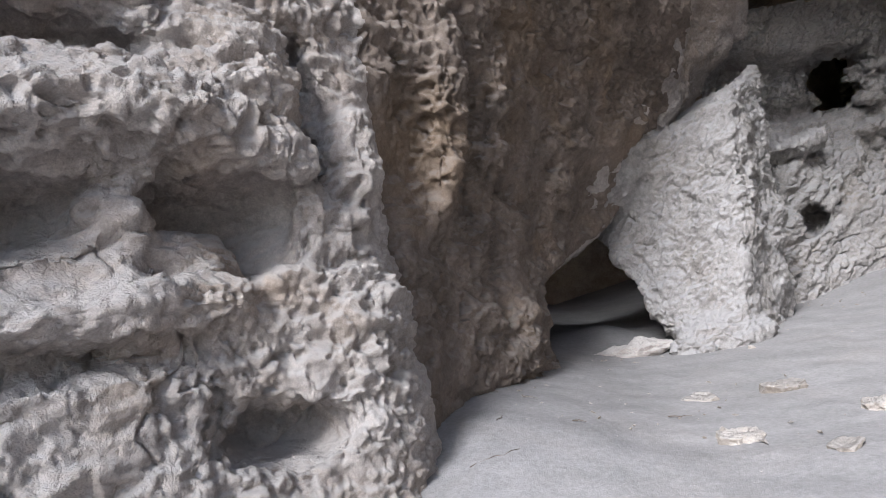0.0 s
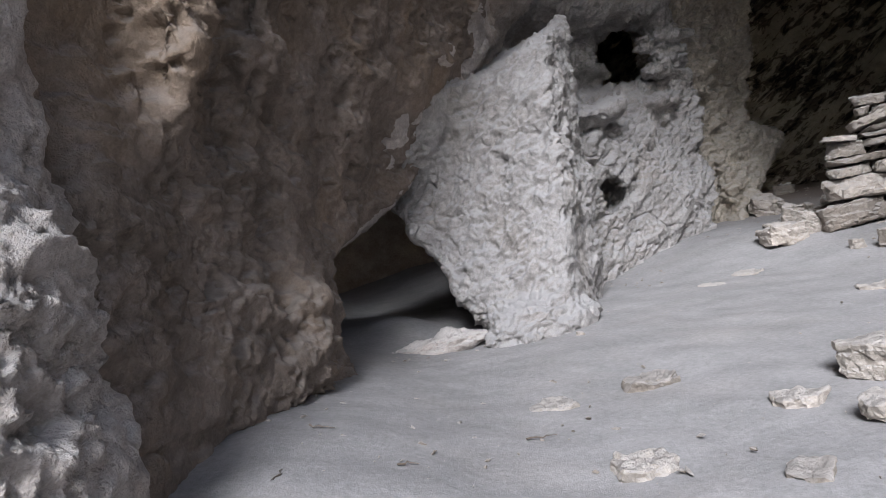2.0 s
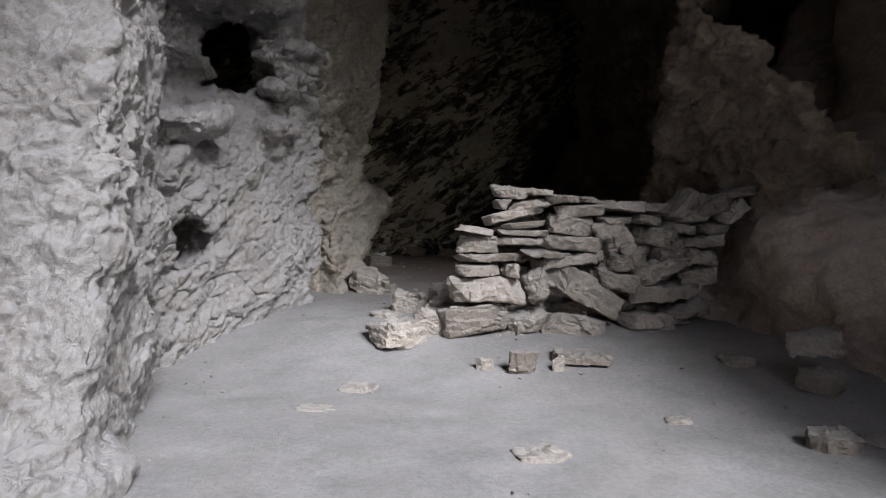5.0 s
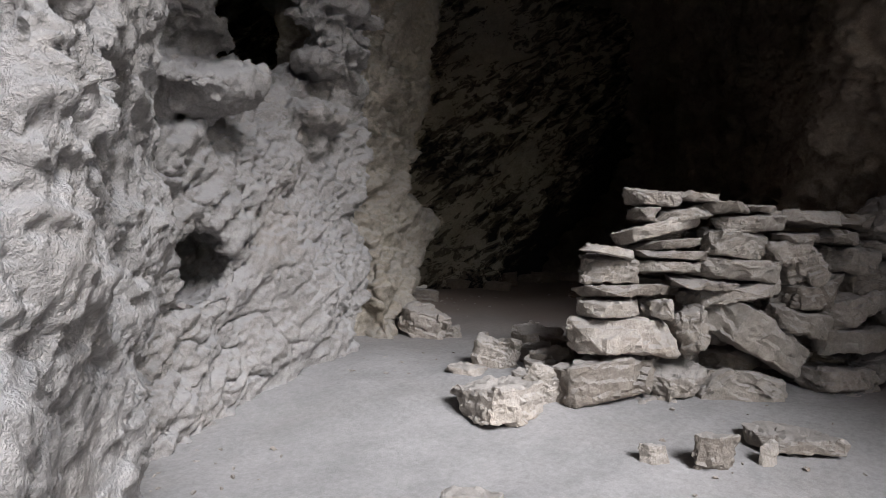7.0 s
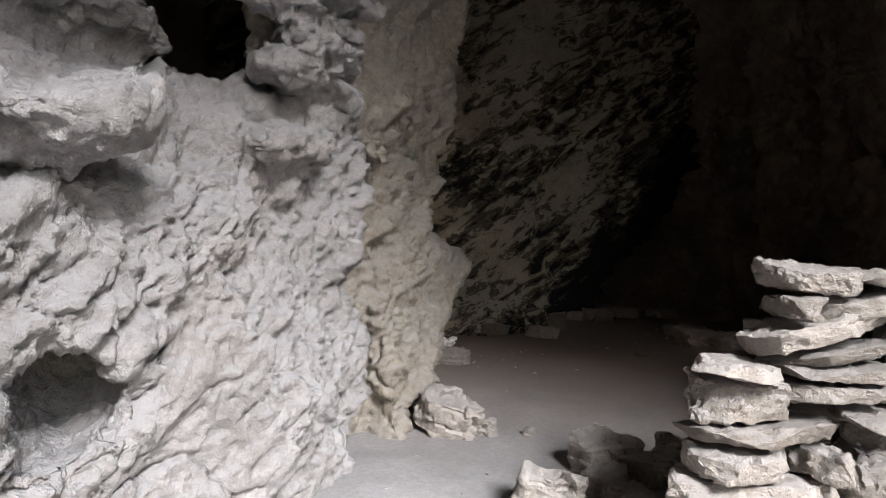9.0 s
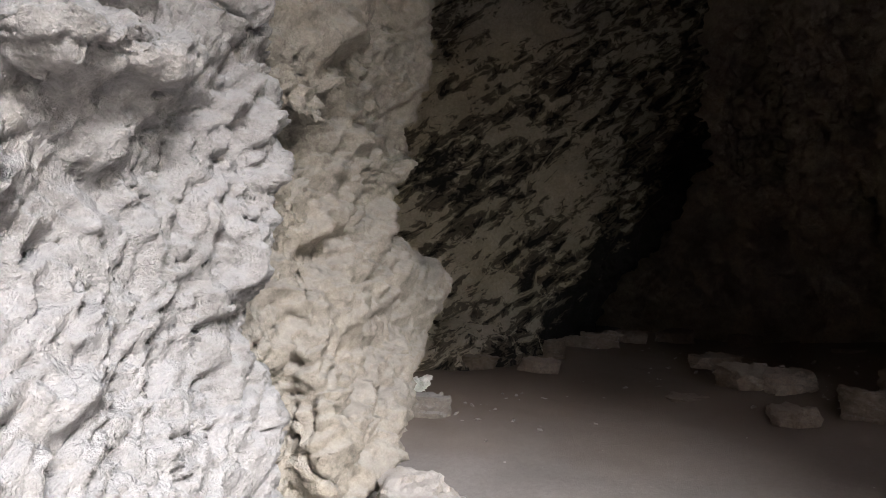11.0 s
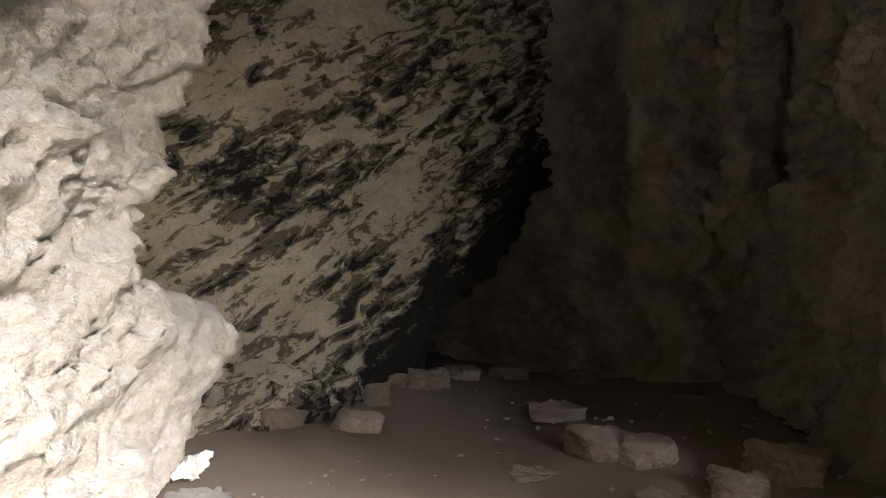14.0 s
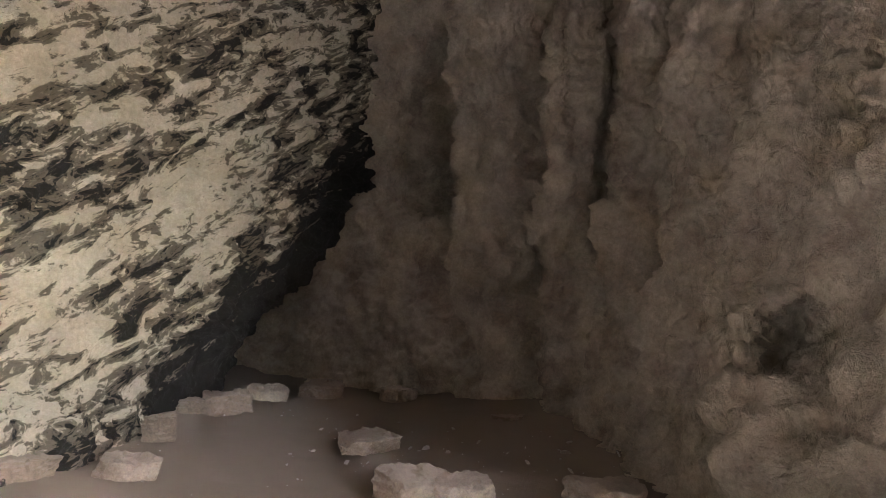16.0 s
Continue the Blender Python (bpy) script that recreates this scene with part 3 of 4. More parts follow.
def far_form(p):
    p = chamber(p)
    out = half(p, (14.6, 9.2, 1), (-0.92, 0.35, 0.05))
    out = smin(out, half(p, (12.31, 7.01, 2.02), (-0.26, 0.93, 0.25)), 0.4)
    out = smin(out, rod(p, (14.3, 8.4, 6.0), (14.2, 8.2, 1.0), 0.5, 0.35), 0.3)
    out = smin(out, rod(p, (12.7, 6.75, 6.0), (12.6, 7.15, 0.9), 0.3, 0.15), 0.2)
    out = smin(out, rod(p, (11.7, 6.3, 6.0), (11.9, 6.95, 0.9), 0.3, 0.15), 0.2)
    out = smin(out, ball(p, (10.6, 6.35, 2.5), (0.45, 0.3, 0.3), (0, -20, 0)), 0.1)
    out = smin(out, ball(p, (10.45, 6.6, 1.10), (0.9, 0.28, 0.14), (0, 12, 15)), 0.1)
    out = smax(out, -ball(p, (15.0, 8.85, 4.1), (0.9, 0.7, 1.1)), 0.15)
    out = smin(out, rod(p, (13.4, 7.3, 6.0), (13.5, 7.6, 0.9), 0.35, 0.2), 0.25)
    out = smax(out, half(p, (9.55, 6.3, 1), (-0.75, 0.5, -0.4)), 0.1)
    out = smin(out, poly(p, [((10.62, 6.50, 1.9), (-0.9, 0.30, 0.12)), ((10.75, 6.80, 1.8), (0.2, 0.95, 0.05)), ((10.3, 6.0, 3.3), (-0.3, 0.2, 0.93))], 0.12), 0.08)
    out = smax(out, -ball(p, (10.68, 6.60, 1.70), (0.62, 0.17, 0.42), (32, 0, 0)), 0.03)
    out = smax(out, -rod(p, (13.25, 7.3, 5.6), (13.1, 7.45, 0.8), 0.16, 0.1), 0.05)
    out = smax(out, -rod(p, (12.2, 6.9, 5.6), (12.3, 7.15, 0.8), 0.14, 0.08), 0.05)
    return smin(out, ball(p, (11.6, 6.75, 3.35), (0.36, 0.36, 0.42)), 0.08)


wall_right = rock("wall_right", far_form, (8.2, 4.0, -0.5), (17.2, 13.4, 5.8), 0.062, ROCK_DARK, 1, 1.0, 51, 2.4, 0.010, (0.9, 0.3, -0.2))
tagged(wall_right, "dark brown fluted cave wall with niches", "cave wall", kind="structure")


def side_form(p):
    out = ball(p, (9.5, 4.15, 0.65), (1.55, 1.25, 0.9), (0, -10, 20))
    out = smin(out, half(p, (9.2, 3.6, 1.4), (-0.75, 0.3, 0.5)), 0.3)
    out = smin(out, ball(p, (8.2, 2.9, -0.4), (1.3, 0.9, 0.7), (0, 0, 40)), 0.3)
    return smax(out, half(p, (9.6, 5.75, 1), (-0.26, 0.93, 0.25)), 0.1)


outcrop = rock("wall_side", side_form, (5.8, 0.5, -0.8), (11.5, 6.6, 4.6), 0.06, ROCK_SIDE, 1, 0.7, 61, 0.9, 0.01)
tagged(outcrop, "smooth brown swelling limestone cave wall", "cave wall", kind="structure")


def roof_form(p):
    # Out of view; the slope towards the mouth is set to shape the daylight.
    up = 4.0 + 1.8 * ease((p[:, 0] - 6.5) / 3.0) * ease((p[:, 1] - 3.5) / 2.5) + (0.62 - 0.38 * ease((p[:, 0] - 5.5) / 2.0)) * np.clip(6.5 - p[:, 1], 0, 9)
    return up - p[:, 2]


roof = rock("ceiling", roof_form, (-4.2, 0.3, 3.2), (18.6, 16, 10.4), 0.16, ROCK_DARK, 0, 1.5, 81, 1.0, 0.0)
tagged(roof, "dark uneven rock ceiling of the cave, unseen, sloped to shape daylight", "ceiling", kind="structure")


# plain rock that closes the cave beside and behind what is seen
def shell_form(p):
    out = smin(p[:, 0] + 3.4, 17.6 - p[:, 0], 0.2)
    out = smin(out, 14.6 - p[:, 1], 0.2)
    # Added jamb right of the mouth, out of view, shades the floor behind it.
    out = smin(out, poly(p, [((4.9, 0, 0), (-1, 0, 0)), ((5, 1.2, 0), (0.15, 1, 0))], 0.3), 0.3)
    return smin(out, poly(p, [((9.5, 0, 0), (-1, 0.1, 0)), ((9, 5.0, 0), (0.2, 1, 0))], 0.3), 0.3)


shell = rock("wall_outer", shell_form, (-4.6, -5.0, -1.2), (18.8, 16, 10.4), 0.16, ROCK_DARK, 0, 1.5, 91, 1.0, 0.0)
tagged(shell, "unseen plain rock that encloses the cave and blocks light", "cave wall", kind="structure")


# ---- stones ----
def stone_mesh(name, size, seed, n=7, rough=1.0):
    """A broken slab: the hull of two uneven outlines, split finely, with a chipped skin and hard edges."""
    rng = np.random.RandomState(seed)
    bm = bmesh.new()
    turn = rng.uniform(0, 6.3)
    for side in (-1, 1):
        lift = rng.uniform(-0.12, 0.12, 2)
        for k in range(n):
            a = turn + 6.283 * (k + rng.uniform(-0.35, 0.35)) / n
            c, d = math.cos(a), math.sin(a)
            r = rng.uniform(0.74, 1.1) / (abs(c) ** 3 + abs(d) ** 3) ** 0.333
            x, y = r * c, r * d
            z = side * rng.uniform(0.55, 1.0) + lift[0] * x + lift[1] * y
            bm.verts.new((x * size[0] / 2, y * size[1] / 2, z * size[2] / 2))
    bmesh.ops.convex_hull(bm, input=bm.verts[:])
    bmesh.ops.delete(bm, geom=[v for v in bm.verts if not v.link_faces], context="VERTS")
    bmesh.ops.dissolve_limit(bm, angle_limit=radians(14), verts=bm.verts[:], edges=bm.edges[:])
    m = float(min(size))
    bmesh.ops.bevel(bm, geom=bm.edges[:], offset=0.035 * m, segments=1, affect="EDGES")
    bmesh.ops.triangulate(bm, faces=bm.faces[:])
    for _ in range(4):
        longest = [e for e in bm.edges if e.calc_length() > max(0.022, 0.055 * float(max(size)))]
        if longest:
            bmesh.ops.subdivide_edges(bm, edges=longest, cuts=1, use_grid_fill=True)
            bmesh.ops.triangulate(bm, faces=[f for f in bm.faces if len(f.verts) > 3])
    bm.normal_update()
    me = bpy.data.meshes.new(name)
    bmesh.ops.recalc_face_normals(bm, faces=bm.faces[:])
    co = np.array([v.co for v in bm.verts], np.float32)
    no = np.array([v.normal for v in bm.verts], np.float32)
    off = co + rng.uniform(-50, 50, 3).astype(np.float32)
    d = 0.14 * m * blocks(off, max(0.09, 0.7 * m), seed) + 0.05 * m * blocks(off, max(0.04, 0.3 * m), seed + 1) + rough * (0.008 * vnoise(off, 0.04, seed + 2) + 0.006 * vnoise(off, 0.02, seed + 4))
    d += 0.06 * m * (flakes(off, (0.1, 0.15, 1), max(0.03, 0.3 * m), seed + 3) - 0.5) * (1 - np.abs(no[:, 2]))
    for v, k, dd in zip(bm.verts, no, d):
        v.co += Vector(k * dd)
    for f in bm.faces:
        f.smooth = True
    bm.to_mesh(me)
    bm.free()
    me.set_sharp_from_angle(angle=radians(28))
    return me


def stone(x, y, size, turn=(0, 0, 0), seed=0, sink=0.25, z=None, label="loose rough limestone block lying on the dusty floor", name="stone", n=7):
    size = (size[0], size[1], size[2] * (0.5 if sink > 0.4 else 0.85))
    me = stone_mesh(name, size, seed, n)
    me.materials.append(STONE_BROWN if x > 9.9 else STONE)
    ob = new(name, me)
    h = level(x, y) + size[2] * (0.5 - (0.7 if sink > 0.4 else sink)) if z is None else z
    ob.matrix_world = pose(x, y, h, *turn)
    return tagged(ob, label, "stone", "loose stones on the cave floor")


# the dry-stone wall: s runs along its face, from its free end to the cave wall
WALL_AT, WALL_WAY = Vector((6.55, 7.02, 0)), Vector((0.77, -0.638, 0))
dry_wall = tagged(new("dry_stone_wall"), "rough dry-stone wall of stacked pale limestone slabs", "stone wall")
dry_wall.location = (WALL_AT.x, WALL_AT.y, level(WALL_AT.x, WALL_AT.y))
bpy.context.view_layer.update()
_count = [0]


def wall_stone(s, z, w, h, tilt, deep=0.42, out=0.0):
    _count[0] += 1
    k = _count[0]
    rng = random.Random(k)
    deep = deep * rng.uniform(0.85, 1.15)
    me = stone_mesh("stone", (w * 1.1, deep, h * 1.0), 300 + k, 6 + k % 3)
    me.materials.append(STONE)
    ob = new("stone", me)
    way = math.degrees(math.atan2(WALL_WAY.y, WALL_WAY.x))
    back = Vector((-WALL_WAY.y, WALL_WAY.x, 0))
    at = WALL_AT + WALL_WAY * s + back * (deep * 0.5 - 0.05 - out + rng.uniform(-0.03, 0.03))
    ob.parent = dry_wall
    ob.matrix_world = pose(at.x, at.y, z, 0, 0, way + rng.uniform(-6, 6)) @ pose(0, 0, 0, rng.uniform(-5, 5), -tilt, 0)
    return ob


wall_stone(0.39, -0.29, 0.58, 0.19, 12)
wall_stone(0.69, -0.25, 0.28, 0.19, -5)
wall_stone(1.98, -0.22, 0.69, 0.22, 12)
wall_stone(1.24, -0.13, 0.64, 0.26, -10)
wall_stone(0.74, -0.07, 0.40, 0.21, 5)
wall_stone(2.00, -0.06, 0.53, 0.16, 3)
wall_stone(0.22, -0.06, 0.63, 0.31, 6)
wall_stone(2.37, 0.05, 0.50, 0.16, 25)
wall_stone(1.37, 0.22, 0.77, 0.30, -30)
wall_stone(0.38, 0.23, 0.69, 0.25, -2)
wall_stone(2.14, 0.23, 0.77, 0.18, 5)
wall_stone(0.84, 0.27, 0.24, 0.37, 12)
wall_stone(1.66, 0.32, 0.41, 0.18, -12)
wall_stone(2.47, 0.39, 0.35, 0.17, 6)
wall_stone(0.60, 0.40, 0.16, 0.15, -0)
wall_stone(0.29, 0.41, 0.45, 0.12, 2)
wall_stone(2.08, 0.45, 0.54, 0.20, 20)
wall_stone(0.38, 0.52, 0.59, 0.08, 3)
wall_stone(1.19, 0.52, 0.64, 0.14, 10)
wall_stone(1.74, 0.55, 0.44, 0.19, 14)
wall_stone(2.49, 0.57, 0.32, 0.15, -0)
wall_stone(0.91, 0.58, 0.45, 0.08, -3)
wall_stone(2.18, 0.63, 0.36, 0.17, 18)
wall_stone(0.27, 0.65, 0.37, 0.18, 2)
wall_stone(0.67, 0.68, 0.45, 0.08, -0)
wall_stone(1.20, 0.68, 0.58, 0.15, -3)
wall_stone(1.64, 0.71, 0.28, 0.26, 20)
wall_stone(2.47, 0.72, 0.38, 0.12, 5)
wall_stone(0.70, 0.76, 0.48, 0.06, -0)
wall_stone(2.04, 0.77, 0.48, 0.19, -0)
wall_stone(0.22, 0.78, 0.31, 0.06, -8)
wall_stone(1.51, 0.82, 0.30, 0.20, 10)
wall_stone(0.68, 0.83, 0.51, 0.08, 6)
wall_stone(2.27, 0.85, 0.34, 0.09, -5)
wall_stone(1.14, 0.85, 0.45, 0.19, -0)
wall_stone(2.62, 0.86, 0.26, 0.12, -0)
wall_stone(1.58, 0.91, 0.34, 0.07, 3)
wall_stone(0.57, 0.92, 0.55, 0.11, 14)
wall_stone(1.92, 0.92, 0.30, 0.10, -8)
wall_stone(2.40, 0.97, 0.46, 0.13, 8)
wall_stone(1.23, 0.99, 0.45, 0.11, 3)
wall_stone(2.80, 1.02, 0.32, 0.16, 40)
wall_stone(0.48, 1.02, 0.14, 0.08, -0)
wall_stone(0.76, 1.03, 0.39, 0.09, 8)
wall_stone(1.66, 1.04, 0.51, 0.11, -2)
wall_stone(2.01, 1.04, 0.30, 0.10, -3)
wall_stone(2.26, 1.06, 0.36, 0.14, 52)
wall_stone(1.06, 1.08, 0.45, 0.08, 3)
wall_stone(1.30, 1.09, 0.16, 0.05, -0)
wall_stone(2.55, 1.09, 0.46, 0.20, 15)
wall_stone(0.57, 1.13, 0.35, 0.13, -0)
wall_stone(0.81, 1.14, 0.27, 0.06, -4)
wall_stone(3.10, 1.20, 0.24, 0.07, -0)
wall_stone(2.85, 1.21, 0.49, 0.08, 15)
wall_stone(3.15, 1.38, 0.38, 0.05, -25)



# the rear leaf of the wall, behind the face
for course in range(7):
    for k in range(5):
        wall_stone(0.72 + 0.42 * k + 0.17 * (course % 2), -0.15 + 0.17 * course, 0.42, 0.16, (course * 5 + k * 7) % 13 - 6, 0.34, -0.34)

# ---- loose stones ----
LOOSE = "rough grey limestone block lying on the dusty floor"
HALF = "pale dusty limestone lump half buried in the floor"
ROUND = "smooth rounded brown boulder lying on the cave floor"
BIG = "large pale angular limestone block on the dusty floor"
UP = "flat limestone slab set on edge beside the wall"
stone(6.95, 7.95, (0.36, 0.26, 0.34), (0, 10, -54), 502, 0.12, label=LOOSE)
stone(7.75, 8.08, (0.42, 0.36, 0.34), (8, -12, -30), 570, 0.12, label=LOOSE)
stone(7.78, 7.82, (0.46, 0.34, 0.22), (0, 6, -50), 571, 0.12, label=LOOSE)
stone(7.48, 7.92, (0.28, 0.22, 0.18), (4, -6, -10), 572, 0.12, label=LOOSE)
stone(7.30, 7.66, (0.34, 0.24, 0.20), (0, 8, -70), 573, 0.12, label=LOOSE)
stone(7.95, 7.62, (0.60, 0.34, 0.30), (0, 26, -34), 574, 0.02, label=LOOSE)
stone(6.68, 7.99, (0.30, 0.30, 0.08), (-2, 0, -47), 503, 0.12, label=LOOSE)
stone(6.20, 7.35, (0.59, 0.53, 0.29), (-4, -4, -40), 504, 0.12, label=LOOSE)
stone(6.40, 6.09, (0.25, 0.11, 0.26), (3, 1, -33), 505, 0.12, label=UP)
stone(6.24, 6.36, (0.16, 0.07, 0.16), (1, -3, -56), 506, 0.12, label=UP)
stone(6.91, 5.86, (0.47, 0.47, 0.12), (-1, 2, -49), 507, 0.12, label=LOOSE)
stone(6.60, 5.89, (0.11, 0.05, 0.18), (-3, -2, -42), 508, 0.12, label=UP)
stone(7.56, 4.19, (0.44, 0.33, 0.23), (4, 3, -35), 509, 0.12, label=LOOSE)
stone(6.54, 3.87, (0.34, 0.25, 0.16), (2, -1, -58), 510, 0.12, label=LOOSE)
stone(6.92, 3.68, (0.30, 0.24, 0.27), (0, 4, -51), 511, 0.50, label=HALF)
stone(6.54, 3.42, (0.35, 0.28, 0.18), (-2, 0, -44), 512, 0.50, label=HALF)
stone(6.38, 4.79, (0.19, 0.15, 0.17), (-4, -4, -37), 513, 0.50, label=HALF)
stone(5.15, 5.13, (0.37, 0.30, 0.23), (3, 1, -30), 514, 0.50, label=HALF)
stone(4.29, 3.65, (0.14, 0.14, 0.04), (1, -3, -53), 515, 0.12, label=LOOSE)
stone(7.71, 4.83, (0.33, 0.26, 0.30), (-1, 2, -46), 516, 0.50, label=HALF)
stone(5.96, 2.88, (0.15, 0.11, 0.13), (-3, -2, -39), 517, 0.12, label=LOOSE)
stone(2.92, 5.81, (0.07, 0.05, 0.06), (4, 3, -32), 518, 0.12, label=LOOSE)
stone(5.32, 6.87, (0.34, 0.27, 0.19), (2, -1, -55), 519, 0.50, label=HALF)
stone(4.80, 6.66, (0.34, 0.27, 0.13), (0, 4, -48), 520, 0.50, label=HALF)
stone(3.52, 3.47, (0.47, 0.38, 0.27), (-2, 0, -33), 521, 0.20, label=BIG)
stone(4.00, 2.88, (0.29, 0.23, 0.26), (-4, -4, -26), 522, 0.20, label=BIG)
stone(2.68, 4.26, (0.23, 0.19, 0.21), (3, 1, -49), 523, 0.50, label=HALF)
stone(3.82, 3.92, (0.17, 0.17, 0.04), (1, -3, -42), 524, 0.12, label=LOOSE)
stone(4.21, 3.60, (0.16, 0.16, 0.04), (-1, 2, -35), 525, 0.12, label=LOOSE)
stone(2.90, 3.42, (0.28, 0.23, 0.26), (-3, -2, -13), 526, 0.50, label=HALF)
stone(2.98, 3.01, (0.18, 0.16, 0.14), (4, 3, -6), 527, 0.12, label=LOOSE)
stone(2.00, 4.22, (0.29, 0.23, 0.19), (2, -1, -29), 528, 0.50, label=HALF)
stone(2.62, 4.24, (0.36, 0.29, 0.20), (0, 4, -22), 529, 0.50, label=HALF)
stone(1.98, 3.19, (0.30, 0.24, 0.27), (-2, 0, 11), 530, 0.50, label=HALF)
stone(2.38, 2.75, (0.18, 0.18, 0.04), (-4, -4, 18), 531, 0.12, label=LOOSE)
stone(7.58, 9.22, (0.50, 0.36, 0.40), (14, 18, -58), 532, 0.12, label=LOOSE)
stone(7.75, 9.02, (0.18, 0.16, 0.16), (1, -3, -51), 533, 0.12, label=LOOSE)
stone(7.94, 8.80, (0.10, 0.08, 0.07), (2, -1, -53), 537, 0.12, label=LOOSE)
stone(7.68, 9.92, (0.18, 0.14, 0.16), (-4, -4, -62), 540, 0.50, label=HALF)
stone(10.96, 10.87, (0.42, 0.31, 0.19), (3, 1, -68), 541, 0.12, label=LOOSE)
stone(11.69, 11.15, (0.24, 0.11, 0.31), (1, -3, -61), 542, 0.12, label=UP)
stone(12.54, 11.44, (0.26, 0.19, 0.19), (-1, 2, -54), 543, 0.12, label=LOOSE)
stone(12.77, 11.21, (0.52, 0.39, 0.26), (-3, -2, -47), 544, 0.12, label=LOOSE)
stone(12.08, 9.56, (0.52, 0.47, 0.18), (-2, 0, -49), 548, 0.12, label=LOOSE)
stone(13.06, 8.61, (0.33, 0.26, 0.15), (-4, -4, -72), 549, 0.50, label=HALF)
stone(11.06, 8.94, (0.54, 0.43, 0.29), (3, 1, -65), 550, 0.30, label=ROUND)
stone(10.98, 8.60, (0.40, 0.32, 0.28), (1, -3, -58), 551, 0.30, label=ROUND)
stone(10.55, 9.23, (0.36, 0.29, 0.28), (-1, 2, -51), 552, 0.50, label=HALF)
stone(10.60, 8.02, (0.31, 0.23, 0.28), (-3, -2, -74), 553, 0.12, label=LOOSE)
stone(11.13, 7.79, (0.52, 0.41, 0.30), (4, 3, -67), 554, 0.30, label=ROUND)
stone(10.32, 8.39, (0.35, 0.28, 0.22), (2, -1, -60), 555, 0.30, label=ROUND)
stone(10.69, 11.44, (0.43, 0.32, 0.20), (0, 4, -53), 556, 0.12, label=LOOSE)
stone(8.97, 10.51, (0.35, 0.26, 0.22), (-2, 0, -46), 557, 0.12, label=LOOSE)
stone(10.60, 11.71, (0.21, 0.17, 0.19), (-4, -4, -69), 558, 0.50, label=HALF)
stone(6.98, 7.47, (0.40, 0.30, 0.28), (10, -14, -20), 535, 0.12, label=LOOSE)
stone(6.72, 7.50, (0.24, 0.17, 0.16), (4, 3, -60), 536, 0.12, label=LOOSE)
stone(6.62, 7.28, (0.22, 0.16, 0.12), (0, 14, -46), 538, 0.12, label=LOOSE)
stone(6.50, 7.22, (0.34, 0.12, 0.36), (18, 22, -30), 539, 0.12, label=UP)
stone(13.86, 10.72, (0.5, 0.4, 0.24), (2, -1, -63), 546, 0.12, label=LOOSE)
stone(14.05, 9.94, (0.45, 0.37, 0.22), (0, 4, -56), 547, 0.12, label=LOOSE)
stone(13.42, 11.12, (0.4, 0.3, 0.2), (4, 3, -70), 545, 0.12, label=LOOSE)
stone(7.60, 4.25, (0.44, 0.33, 0.24), (3, -3, -48), 560, 0.0, z=level(7.6, 4.25) + 0.33, label="squarish limestone block resting on another block")


# ---- small litter ----
def chip_mesh(seed):
    """A plain broken chip with few faces."""
    rng = np.random.RandomState(seed)
    bm = bmesh.new()
    for k in range(11):
        d = rng.normal(size=3)
        bm.verts.new(Vector(d / np.linalg.norm(d)) * Vector((0.5, 0.4, 0.25)).length * 0.75)
    for v in bm.verts:
        v.co = (v.co.x, v.co.y * 0.8, v.co.z * 0.5)
    bmesh.ops.convex_hull(bm, input=bm.verts[:])
    bmesh.ops.delete(bm, geom=[v for v in bm.verts if not v.link_faces], context="VERTS")
    bmesh.ops.triangulate(bm, faces=bm.faces[:])
    me = bpy.data.meshes.new("chip")
    bm.to_mesh(me)
    bm.free()
    return me


def scatter(name, label, count, spots, small, large, seed, material):
    """Chips of stone strewn thickly about some spots: one mesh."""
    rng = np.random.RandomState(seed)
    base = chip_mesh(seed)
    bv = np.empty(len(base.vertices) * 3, np.float32)
    base.vertices.foreach_get("co", bv)
    bv = bv.reshape(-1, 3)
    faces = np.array([list(p.vertices) for p in base.polygons])
    bpy.data.meshes.remove(base)
    vs, qs = [], []
    for k in range(count):
        x, y, spread = spots[rng.randint(len(spots))]
        x, y = x + rng.normal() * spread, y + rng.normal() * spread
        size = small + (large - small) * rng.rand() ** 4
        m = np.array(Euler(rng.uniform(-3.1, 3.1, 3) * (0.2, 0.2, 1)).to_matrix(), np.float32)
        v = (bv * rng.uniform(0.6, 1.3, 3).astype(np.float32) * size) @ m.T
        vs.append(v + np.array([x, y, level(x, y) + 0.12 * size], np.float32))
        qs.append(faces + k * len(bv))
    me = mesh_of(name, np.concatenate(vs), np.concatenate(qs), False)
    me.materials.append(material)
    return tagged(new(name, me), label, "rubble", kind="stuff")


scatter("rubble", "small grey stone chips strewn over the dusty floor", 900, [(0.9, 4.2, 0.5), (1.2, 5.2, 0.5), (1.8, 6.1, 0.3), (2.0, 4.0, 0.9), (3.9, 6.6, 0.4), (4.6, 8.1, 0.3), (6.3, 8.6, 0.3), (6.6, 6.2, 0.5), (4.6, 4.6, 1.4), (7.3, 4.6, 0.5), (6.4, 3.0, 0.6), (7.4, 9.3, 0.4)], 0.012, 0.06, 7, STONE)
scatter("rubble", "brown stone chips on the floor of the inner chamber", 350, [(11.0, 8.0, 0.5), (12.0, 8.8, 0.8), (10.4, 9.8, 0.9), (12.6, 10.9, 0.6), (9.3, 10.3, 0.4)], 0.012, 0.07, 8, STONE)


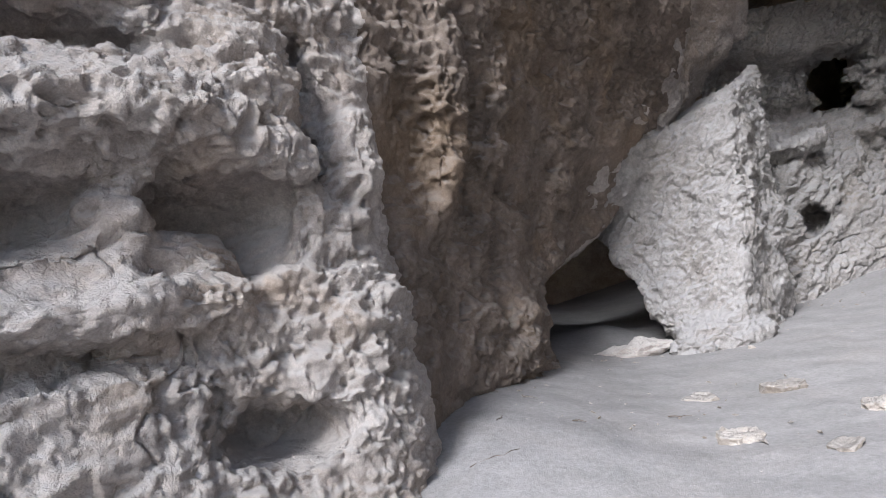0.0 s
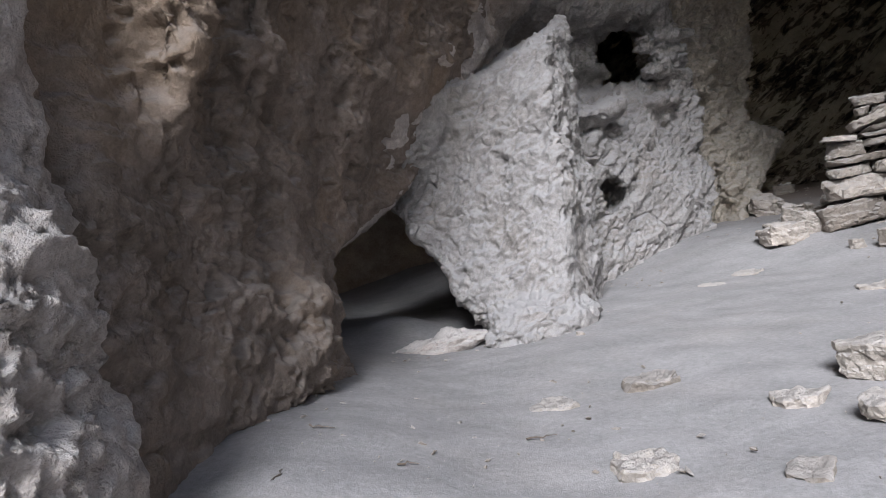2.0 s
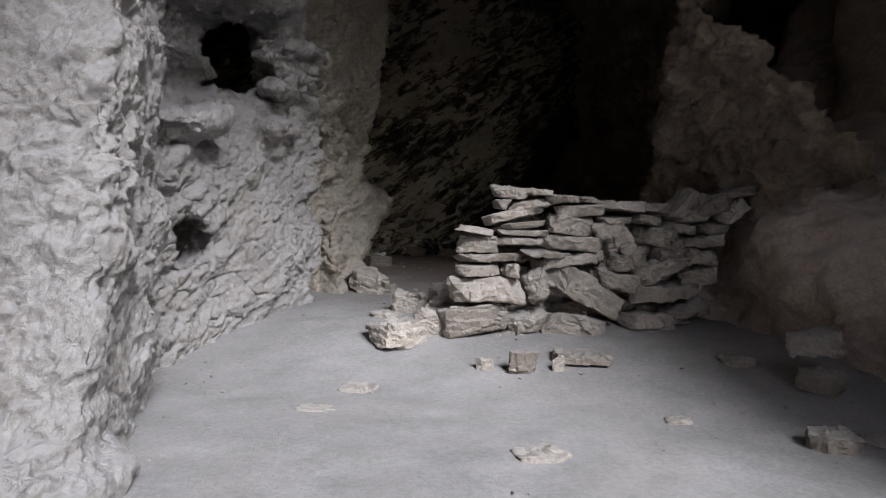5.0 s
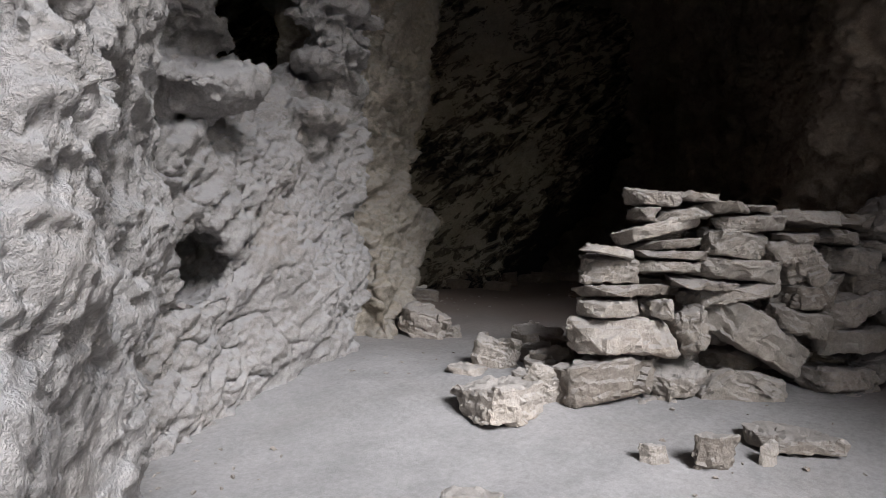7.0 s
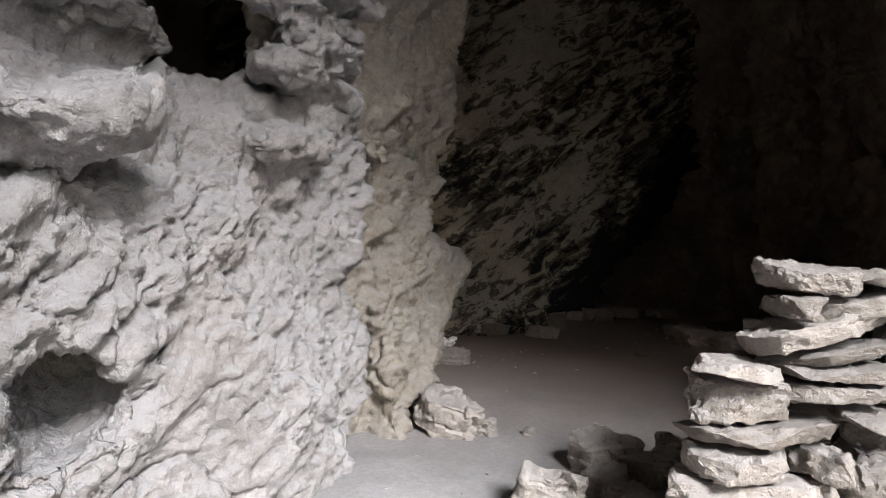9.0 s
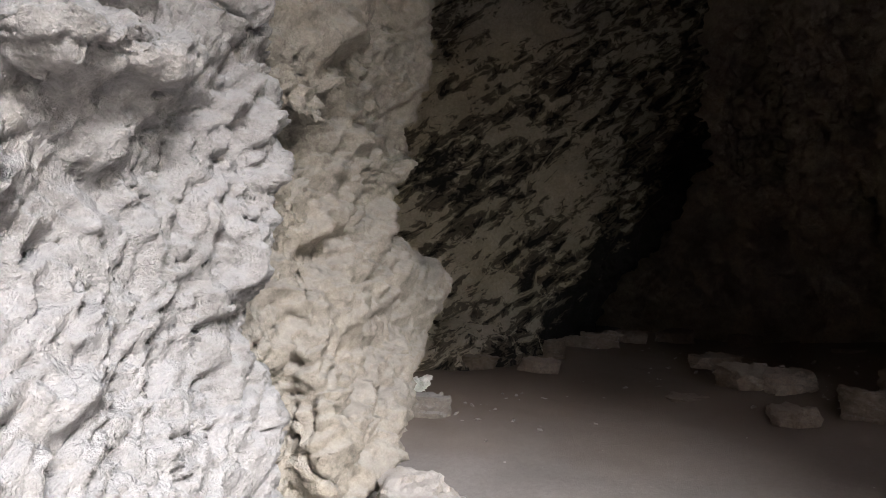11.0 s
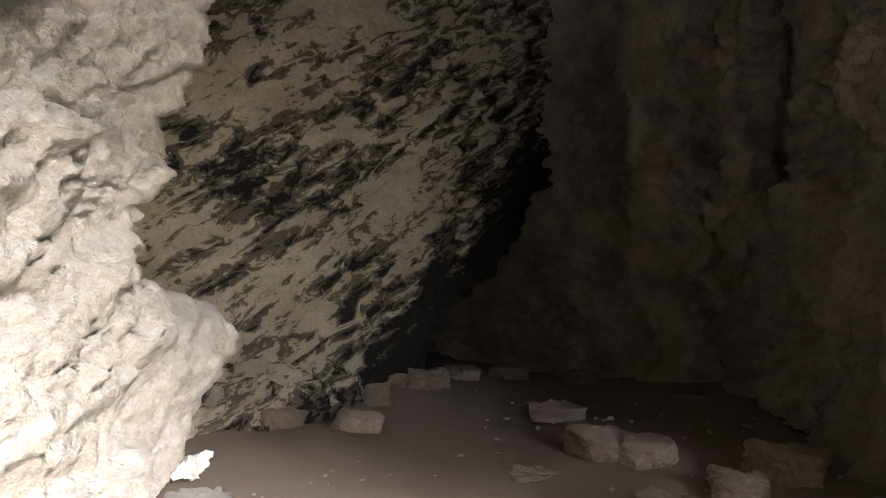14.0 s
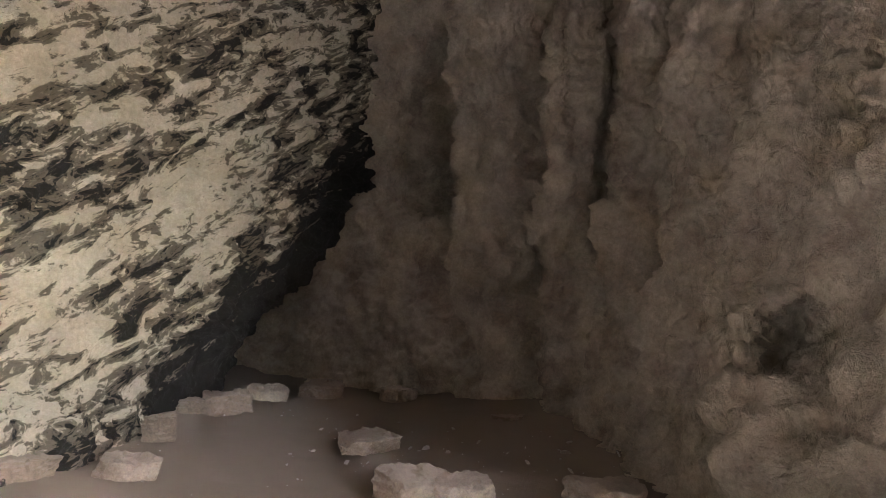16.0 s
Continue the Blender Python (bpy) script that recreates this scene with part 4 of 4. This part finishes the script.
def paper(x, y):
    """A crumpled sheet of thin paper."""
    n = 26
    rng = np.random.RandomState(4)
    a, b = np.meshgrid(np.linspace(-1, 1, n), np.linspace(-1, 1, n), indexing="ij")
    p = np.stack([a.ravel() * 0.13, b.ravel() * 0.10, np.zeros(n * n)], 1).astype(np.float32)
    for size, much, k in ((0.09, 0.05, 1), (0.045, 0.03, 2), (0.02, 0.012, 3)):
        p = p + much * np.stack([vnoise(p + 7, size, 10 * k + c) for c in range(3)], 1)
    p[:, 2] += 0.03 - p[:, 2].min()
    i = np.arange(n * n).reshape(n, n)
    q = np.stack([i[:-1, :-1], i[1:, :-1], i[1:, 1:], i[:-1, 1:]], -1).reshape(-1, 4)
    me = mesh_of("crumpled_paper", p, q, False)
    m, t, b = nodes_of("paper")
    col = ramp(t, add(t, "ShaderNodeTexNoise", Scale=30.0).outputs[0], [(0.3, (0.55, 0.53, 0.48)), (0.7, (0.75, 0.73, 0.68))])
    t.links.new(col, b.inputs["Base Color"])
    b.inputs["Roughness"].default_value = 0.85
    me.materials.append(m)
    ob = new("crumpled_paper", me)
    ob.modifiers.new("thick", "SOLIDIFY").thickness = 0.002
    ob.matrix_world = pose(x, y, level(x, y) - 0.005, 0, 0, 30)
    return tagged(ob, "crumpled off-white paper lying beside the rock foot", "litter")


paper(9.38, 11.0)


def twig(x, y, length, turn, seed):
    rng = random.Random(seed)
    cu = bpy.data.curves.new("twig", "CURVE")
    cu.dimensions, cu.bevel_depth, cu.bevel_resolution, cu.resolution_u = "3D", 0.004, 1, 3
    sp = cu.splines.new("POLY")
    sp.points.add(6)
    c, d = math.cos(radians(turn)), math.sin(radians(turn))
    for k in range(7):
        s = length * (k / 6 - 0.5)
        o = rng.uniform(-0.012, 0.012)
        px, py = x + s * c - o * d, y + s * d + o * c
        sp.points[k].co = (px - x, py - y, level(px, py) - level(x, y) + 0.008 + rng.uniform(0, 0.008), 1)
        sp.points[k].radius = 1.2 - 0.12 * k
    m, t, b = nodes_of("twig_bark")
    col = ramp(t, add(t, "ShaderNodeTexNoise", Scale=60.0).outputs[0], [(0.3, (0.06, 0.05, 0.04)), (0.7, (0.14, 0.11, 0.09))])
    t.links.new(col, b.inputs["Base Color"])
    cu.materials.append(m)
    ob = new("twig", cu)
    ob.location = (x, y, level(x, y))
    return tagged(ob, "thin dry dark twig lying on the dust", "twig", "twigs on the floor")


twig(0.52, 2.75, 0.34, 32, 1)
twig(0.75, 3.95, 0.12, -15, 2)
twig(0.55, 3.3, 0.1, 60, 3)
twig(1.05, 3.4, 0.09, 10, 4)
twig(1.75, 3.75, 0.16, 5, 5)
